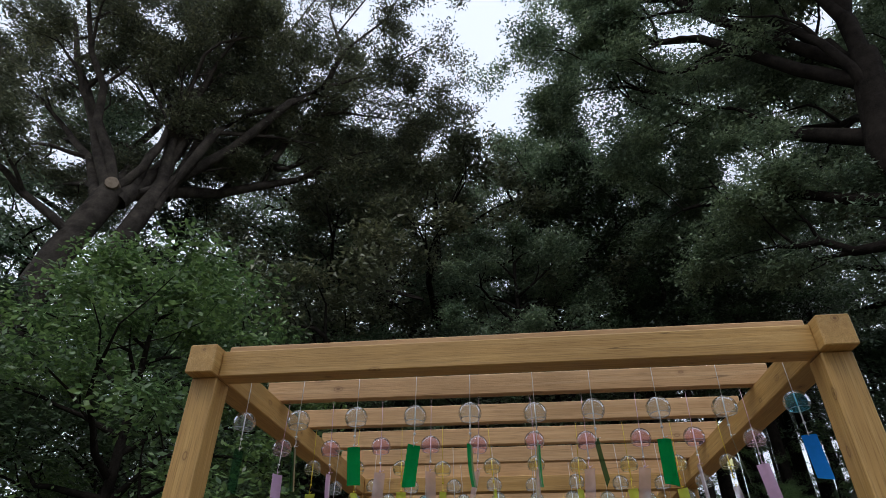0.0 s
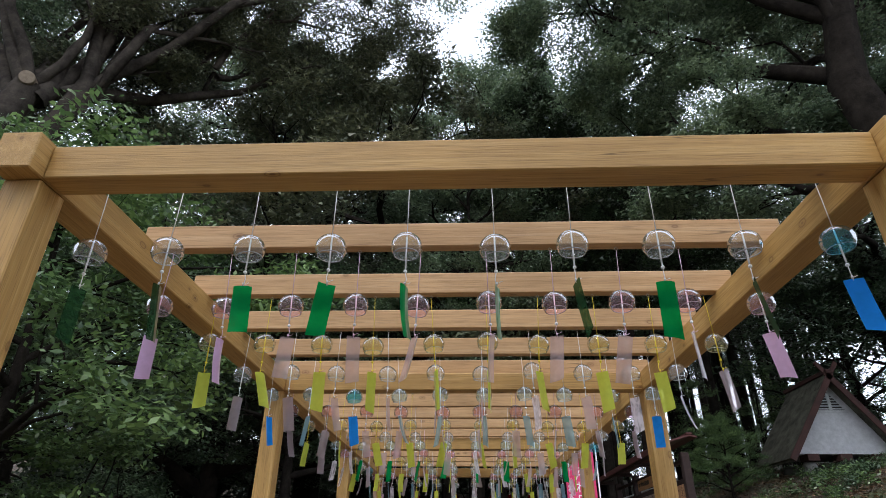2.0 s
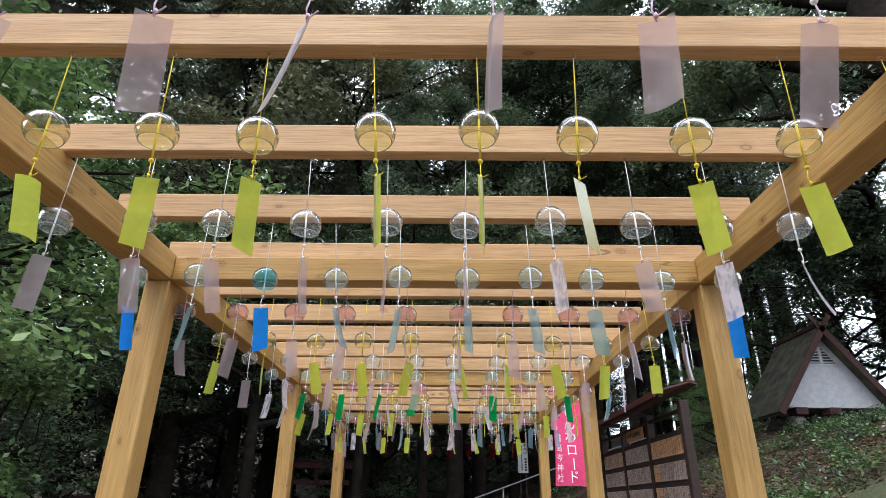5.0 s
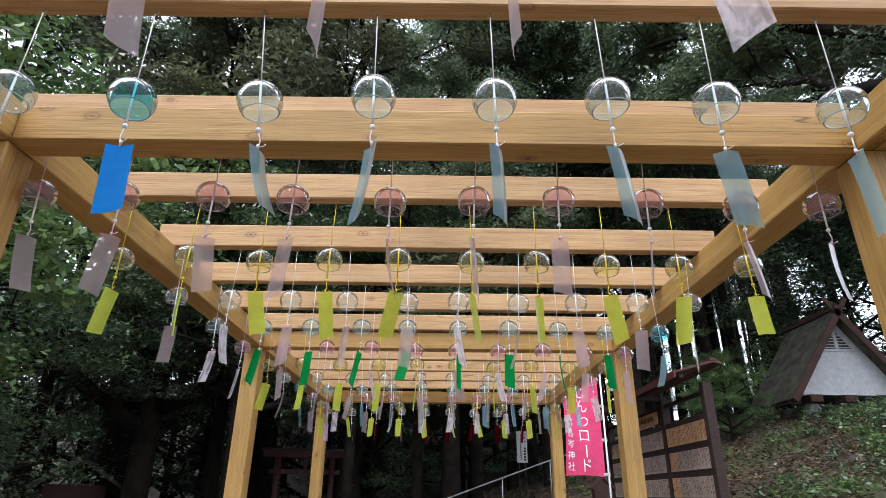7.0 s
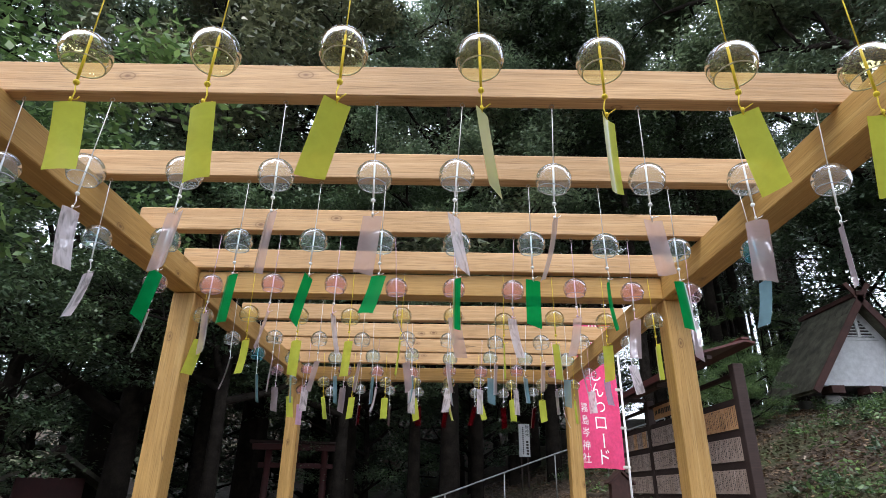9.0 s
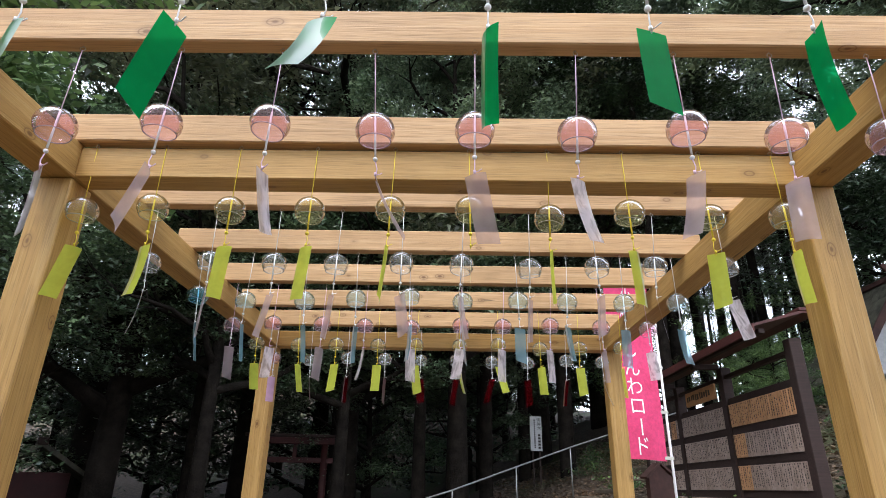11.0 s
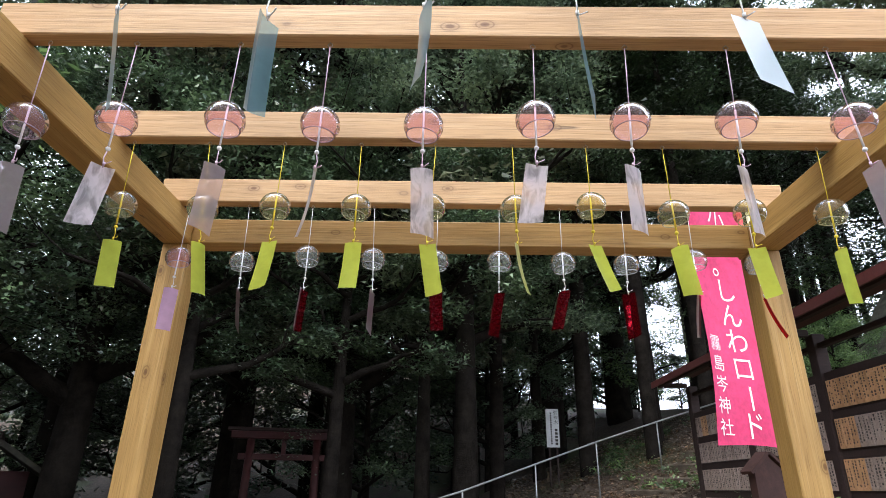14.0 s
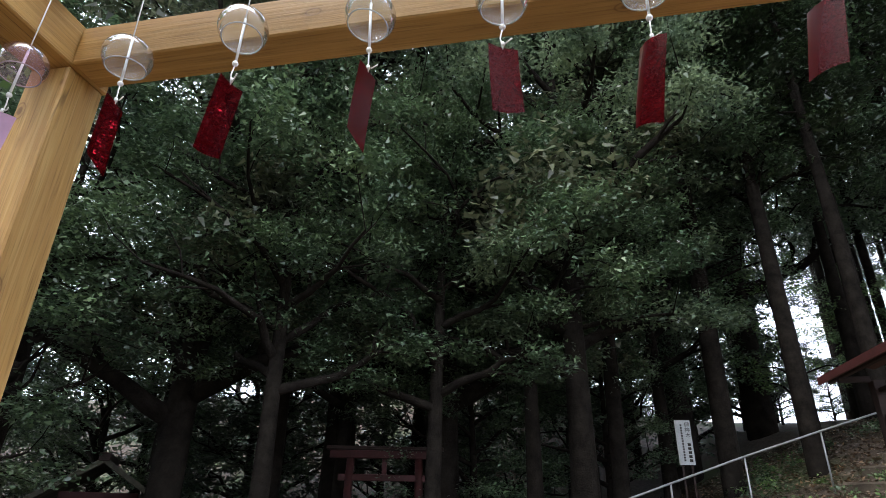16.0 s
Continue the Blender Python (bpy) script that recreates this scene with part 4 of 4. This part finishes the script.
# ---- hillside hut ----
def hut():
    ax, ay = 11.2, 16.9
    zb = 4.08
    base = float(ground_z(11.2, 17.6))
    h = thing("hut", "small white gabled shrine store with a steep mossy roof", "hut", m=Matrix.Translation((ax, ay, 0)) @ pose(0, 0, 0, 0, 0, 0))
    W, top, D = 1.56, 6.28, 1.7
    wall = [(-W, 0, zb), (W, 0, zb), (0, 0, top), (-W, D, zb), (W, D, zb), (0, D, top)]
    part("gable_wall", mesh_of("gable_wall", wall, [(0, 1, 2), (3, 5, 4), (0, 3, 4, 1), (0, 2, 5, 3), (1, 4, 5, 2)], M_WHITE_PLASTER), h)
    part("wall_band", mesh_of("wall_band", *box(-0.5, 0.5, -0.03, -0.002, 5.28, 5.33), M_WHITE_PLASTER), h)
    # flat black panel stands in for the shaded hollow behind the louvres
    vent = part("vent", mesh_of("vent", [(-0.42, -0.006, 5.36), (0.42, -0.006, 5.36), (0.0, -0.006, 5.95), (-0.42, 0.0, 5.36), (0.42, 0.0, 5.36), (0, 0.0, 5.95)], [(0, 1, 2), (5, 4, 3), (0, 3, 4, 1), (1, 4, 5, 2), (2, 5, 3, 0)], M_INK), h)
    for k in range(6):
        z = 5.385 + 0.085 * k
        hw = 0.42 * (5.95 - z) / 0.59 - 0.02
        if hw > 0.05:
            part("louvre", mesh_of("louvre", *moved(box(-hw, hw, -0.03, 0.0, 0, 0.03), pose(0, -0.012, z, 30, 0, 0)), M_WHITE_PLASTER), vent)
    part("mullion", mesh_of("mullion", *box(-0.04, 0.04, -0.05, -0.008, 5.36, 5.86), M_WHITE_PLASTER), vent)
    ang = math.degrees(math.atan2(top - zb, W))
    L = math.hypot(W, top - zb) + 0.35
    for sgn in (-1, 1):
        face = pose(0, 0, top + 0.12, 0, 0, 0 if sgn > 0 else 180) @ pose(0, 0, 0, 0, ang, 0)
        ya, yb = (-0.42, D + 0.4) if sgn > 0 else (-D - 0.4, 0.42)
        roof = part("roof", mesh_of("roof", *moved(box(0, L, ya, yb, -0.07, 0.0), face), M_SHINGLE), h)
        n, m2 = 11, 9
        for i in range(n):
            for j in range(m2):
                w = (yb - ya) / m2
                o = 0.5 * w if i % 2 else 0
                a, b = ya + w * j + o, min(yb, ya + w * (j + 1) + o - 0.012)
                if b - a > 0.05:
                    part("shingle", mesh_of("shingle", *moved(box(L * i / n, L * (i + 1) / n + 0.03, a, b, 0.0, 0.018), face @ pose(0, 0, 0.004, 0, 2.2, 0)), M_SHINGLE), roof)
        yf = -0.42 if sgn > 0 else 0.42
        part("bargeboard", mesh_of("bargeboard", *moved(box(-0.05, L + 0.02, yf - 0.025, yf + 0.025, -0.15, 0.03, 0.004), face), M_REDBROWN), h)
        part("finial", mesh_of("finial", *moved(box(-0.45, 0.0, yf - 0.022, yf + 0.022, -0.13, 0.0, 0.004), face), M_REDBROWN), h)
    part("ridge", mesh_of("ridge", *box(-0.11, 0.11, -0.5, D + 0.5, top + 0.1, top + 0.22, 0.01), M_REDBROWN), h)
    for x in (-0.95, 0.0, 0.95):
        part("beam_end", mesh_of("beam_end", *box(x - 0.17, x + 0.17, -0.12, 0.35, zb - 0.2, zb - 0.004, 0.01), M_REDBROWN), h)
        for y in (0.2, D - 0.3):
            part("stone_pier", mesh_of("stone_pier", *lathe([(0.22, base - 0.5 - 0.0), (0.19, zb - 0.3), (0.15, zb - 0.204), (0.01, zb - 0.204)], 10), M_STONE, True), h, pose(x, y, 0))


hut()


# ---- railing, steps and sign ----
def path_z(x, y):
    return float(ground_z(x, y))


def hand_rail():
    pts = [(-2.6, 13.9), (-1.2, 14.8), (0.25, 15.6), (1.65, 16.5), (3.0, 17.2), (4.45, 17.7), (6.2, 18.1)]
    r = thing("hand_rail", "thin grey metal handrail climbing beside the steps", "handrail")
    tops = [(x, y, z) for (x, y), z in zip(pts, (0.55, 0.93, 1.37, 1.86, 2.33, 2.8, 3.35))]
    part("top_rail", mesh_of("top_rail", *tube(tops, [0.017] * len(tops), 8), M_RAIL, True), r)
    for x, y, z in tops[1:]:
        part("rail_post", mesh_of("rail_post", *tube([(x, y, path_z(x, y) - 0.15), (x, y, z)], [0.015, 0.015], 8), M_RAIL, True), r)


hand_rail()
for k in range(9):
    x, y = 1.9 + 0.5 * k, 15.6 + 0.24 * k
    st = thing("stone_step", "worn dark step of the hillside path", "step", "steps of the hillside path", pose(x, y, path_z(x, y) - 0.06, 0, 0, 26))
    part("tread", mesh_of("tread", *box(-0.25, 0.25, -0.6, 0.6, -0.2, 0.09, 0.03), M_STEP), st)


def white_sign():
    s = thing("sign", "white upright sign board with vertical dark writing", "sign", m=pose(2.72, 20.6, 0, 0, 0, 4))
    z0, z1 = 2.44, 3.4
    part("board", mesh_of("board", *box(-0.17, 0.17, -0.012, 0.012, z0, z1, 0.003), M_SIGN), s)
    for x in (-0.1, 0.1):
        part("leg", mesh_of("leg", *box(x - 0.02, x + 0.02, 0.013, 0.05, path_z(2.72, 20.6) - 0.2, z1 - 0.1), M_DARKWOOD), s)
    bars = []
    for k, ch in enumerate("御神木"):
        bars.append(moved(glyphs(ch, 0.12), pose(0.09, -0.015, z1 - 0.1 - 0.12 * k)))
    for k in range(5):
        bars.append(box(0.055, 0.125, -0.016, -0.0125, z1 - 0.56 - 0.085 * k, z1 - 0.5 - 0.085 * k))
    for k in range(14):
        bars.append(box(-0.06, -0.02, -0.016, -0.0125, z1 - 0.13 - 0.058 * k, z1 - 0.09 - 0.058 * k))
    tagged(part("writing", mesh_of("writing", *joined(*bars), M_INK), s), kind="stuff")


white_sign()


# ---- torii and small shrine in the wood ----
def torii(m, s=1.0):
    t = thing("torii", "small old vermilion wooden torii gate", "torii gate", "torii gates in the wood", m)
    for x in (-0.9, 0.9):
        part("pillar", mesh_of("pillar", *tube([(x * 1.06, 0, -0.3), (x, 0, 2.75)], [0.12, 0.105], 12), M_VERMILION, True), t)
    part("lintel", mesh_of("lintel", *box(-1.45, 1.45, -0.11, 0.11, 2.75, 2.95, 0.015), M_VERMILION), t)
    part("cap", mesh_of("cap", *box(-1.55, 1.55, -0.14, 0.14, 2.952, 3.05, 0.015), M_DARKWOOD), t)
    part("tie_beam", mesh_of("tie_beam", *box(-1.2, 1.2, -0.06, 0.06, 2.2, 2.36, 0.01), M_VERMILION), t)
    part("strut", mesh_of("strut", *box(-0.06, 0.06, -0.05, 0.05, 2.362, 2.748), M_VERMILION), t)


torii(at_ground(-4.05, 19.8, 10, 0.88))


def small_shrine():
    s = thing("small_shrine", "little red-walled wayside shrine with a dark gabled roof", "shrine", m=pose(-10.3, 18.6, 0, 0, 0, 35) @ Matrix.Scale(1.4, 4))
    part("body", mesh_of("body", *box(-0.55, 0.55, -0.5, 0.5, 0.0, 1.15, 0.01), M_VERMILION), s)
    for sgn in (-1, 1):
        part("roof", mesh_of("roof", *moved(box(0, 1.15, -0.95, 0.95, -0.06, 0.02, 0.01), pose(0, 0, 1.62, 0, 0, 0 if sgn > 0 else 180) @ pose(0, 0, 0, 0, 33, 0)), M_SHINGLE), s)
    part("ridge", mesh_of("ridge", *box(-0.08, 0.08, -1.0, 1.0, 1.58, 1.7, 0.01), M_DARKWOOD), s)
    part("base", mesh_of("base", *box(-0.7, 0.7, -0.65, 0.65, -0.2, 0.02, 0.01), M_STONE), s)


small_shrine()


# ---- leaf litter and low plants ----
def strewn(name, label, count, spots, size, mat, seed, lift_z, tilt, cat):
    gen = np.random.default_rng(seed)
    x0, x1, y0, y1 = spots
    x, y = gen.uniform(x0, x1, count), gen.uniform(y0, y1, count)
    z = ground_z(x, y) + gen.uniform(0.004, lift_z, count)
    c = np.stack([x, y, z], 1)
    d = gen.normal(0, 1, (count, 3))
    d[:, 2] *= tilt
    d /= np.linalg.norm(d, axis=1, keepdims=True)
    w = np.cross(d, gen.normal(0, tilt, (count, 3)) + (0, 0, 1))
    w /= np.linalg.norm(w, axis=1, keepdims=True)
    L = size * gen.uniform(0.6, 1.3, (count, 1))
    v = np.empty((count, 4, 3))
    v[:, 0], v[:, 2], v[:, 1], v[:, 3] = c - d * L / 2, c + d * L / 2, c + w * L * 0.3, c - w * L * 0.3
    tagged(new(name, leaf_mesh(name, v.reshape(-1, 3), mat)), label, cat, kind="stuff")


strewn("leaf_litter", "dry brown leaves strewn over the slope", 40000, (1.5, 14, 8.5, 24), 0.085, M_LITTER, 91, 0.05, 0.25, "leaf litter")


def ground_plants():
    gen = np.random.default_rng(93)
    c, s = [], []
    while len(c) < 420:
        x, y = gen.uniform(3.6, 13), gen.uniform(8.5, 22)
        if math.sin(x * 1.1 + 2) * math.sin(y * 0.9) + gen.uniform(-0.6, 0.6) > 0.1:
            c.append((x, y, float(ground_z(x, y)) + 0.1))
            s.append(gen.uniform(0.14, 0.34))
    for a, b, size, mat, words in ((0, 250, 0.08, M_LEAF_MID, "low dark green weeds on the slope"), (250, 420, 0.085, M_LEAF_BRIGHT, "light green broad-leaved weeds on the slope")):
        tagged(new("ground_plants", leaf_mesh("ground_plants", leaves(c[a:b], s[a:b], 50, size, gen, 0.6, 0.0), mat)), words, "ground plants", kind="stuff")


ground_plants()
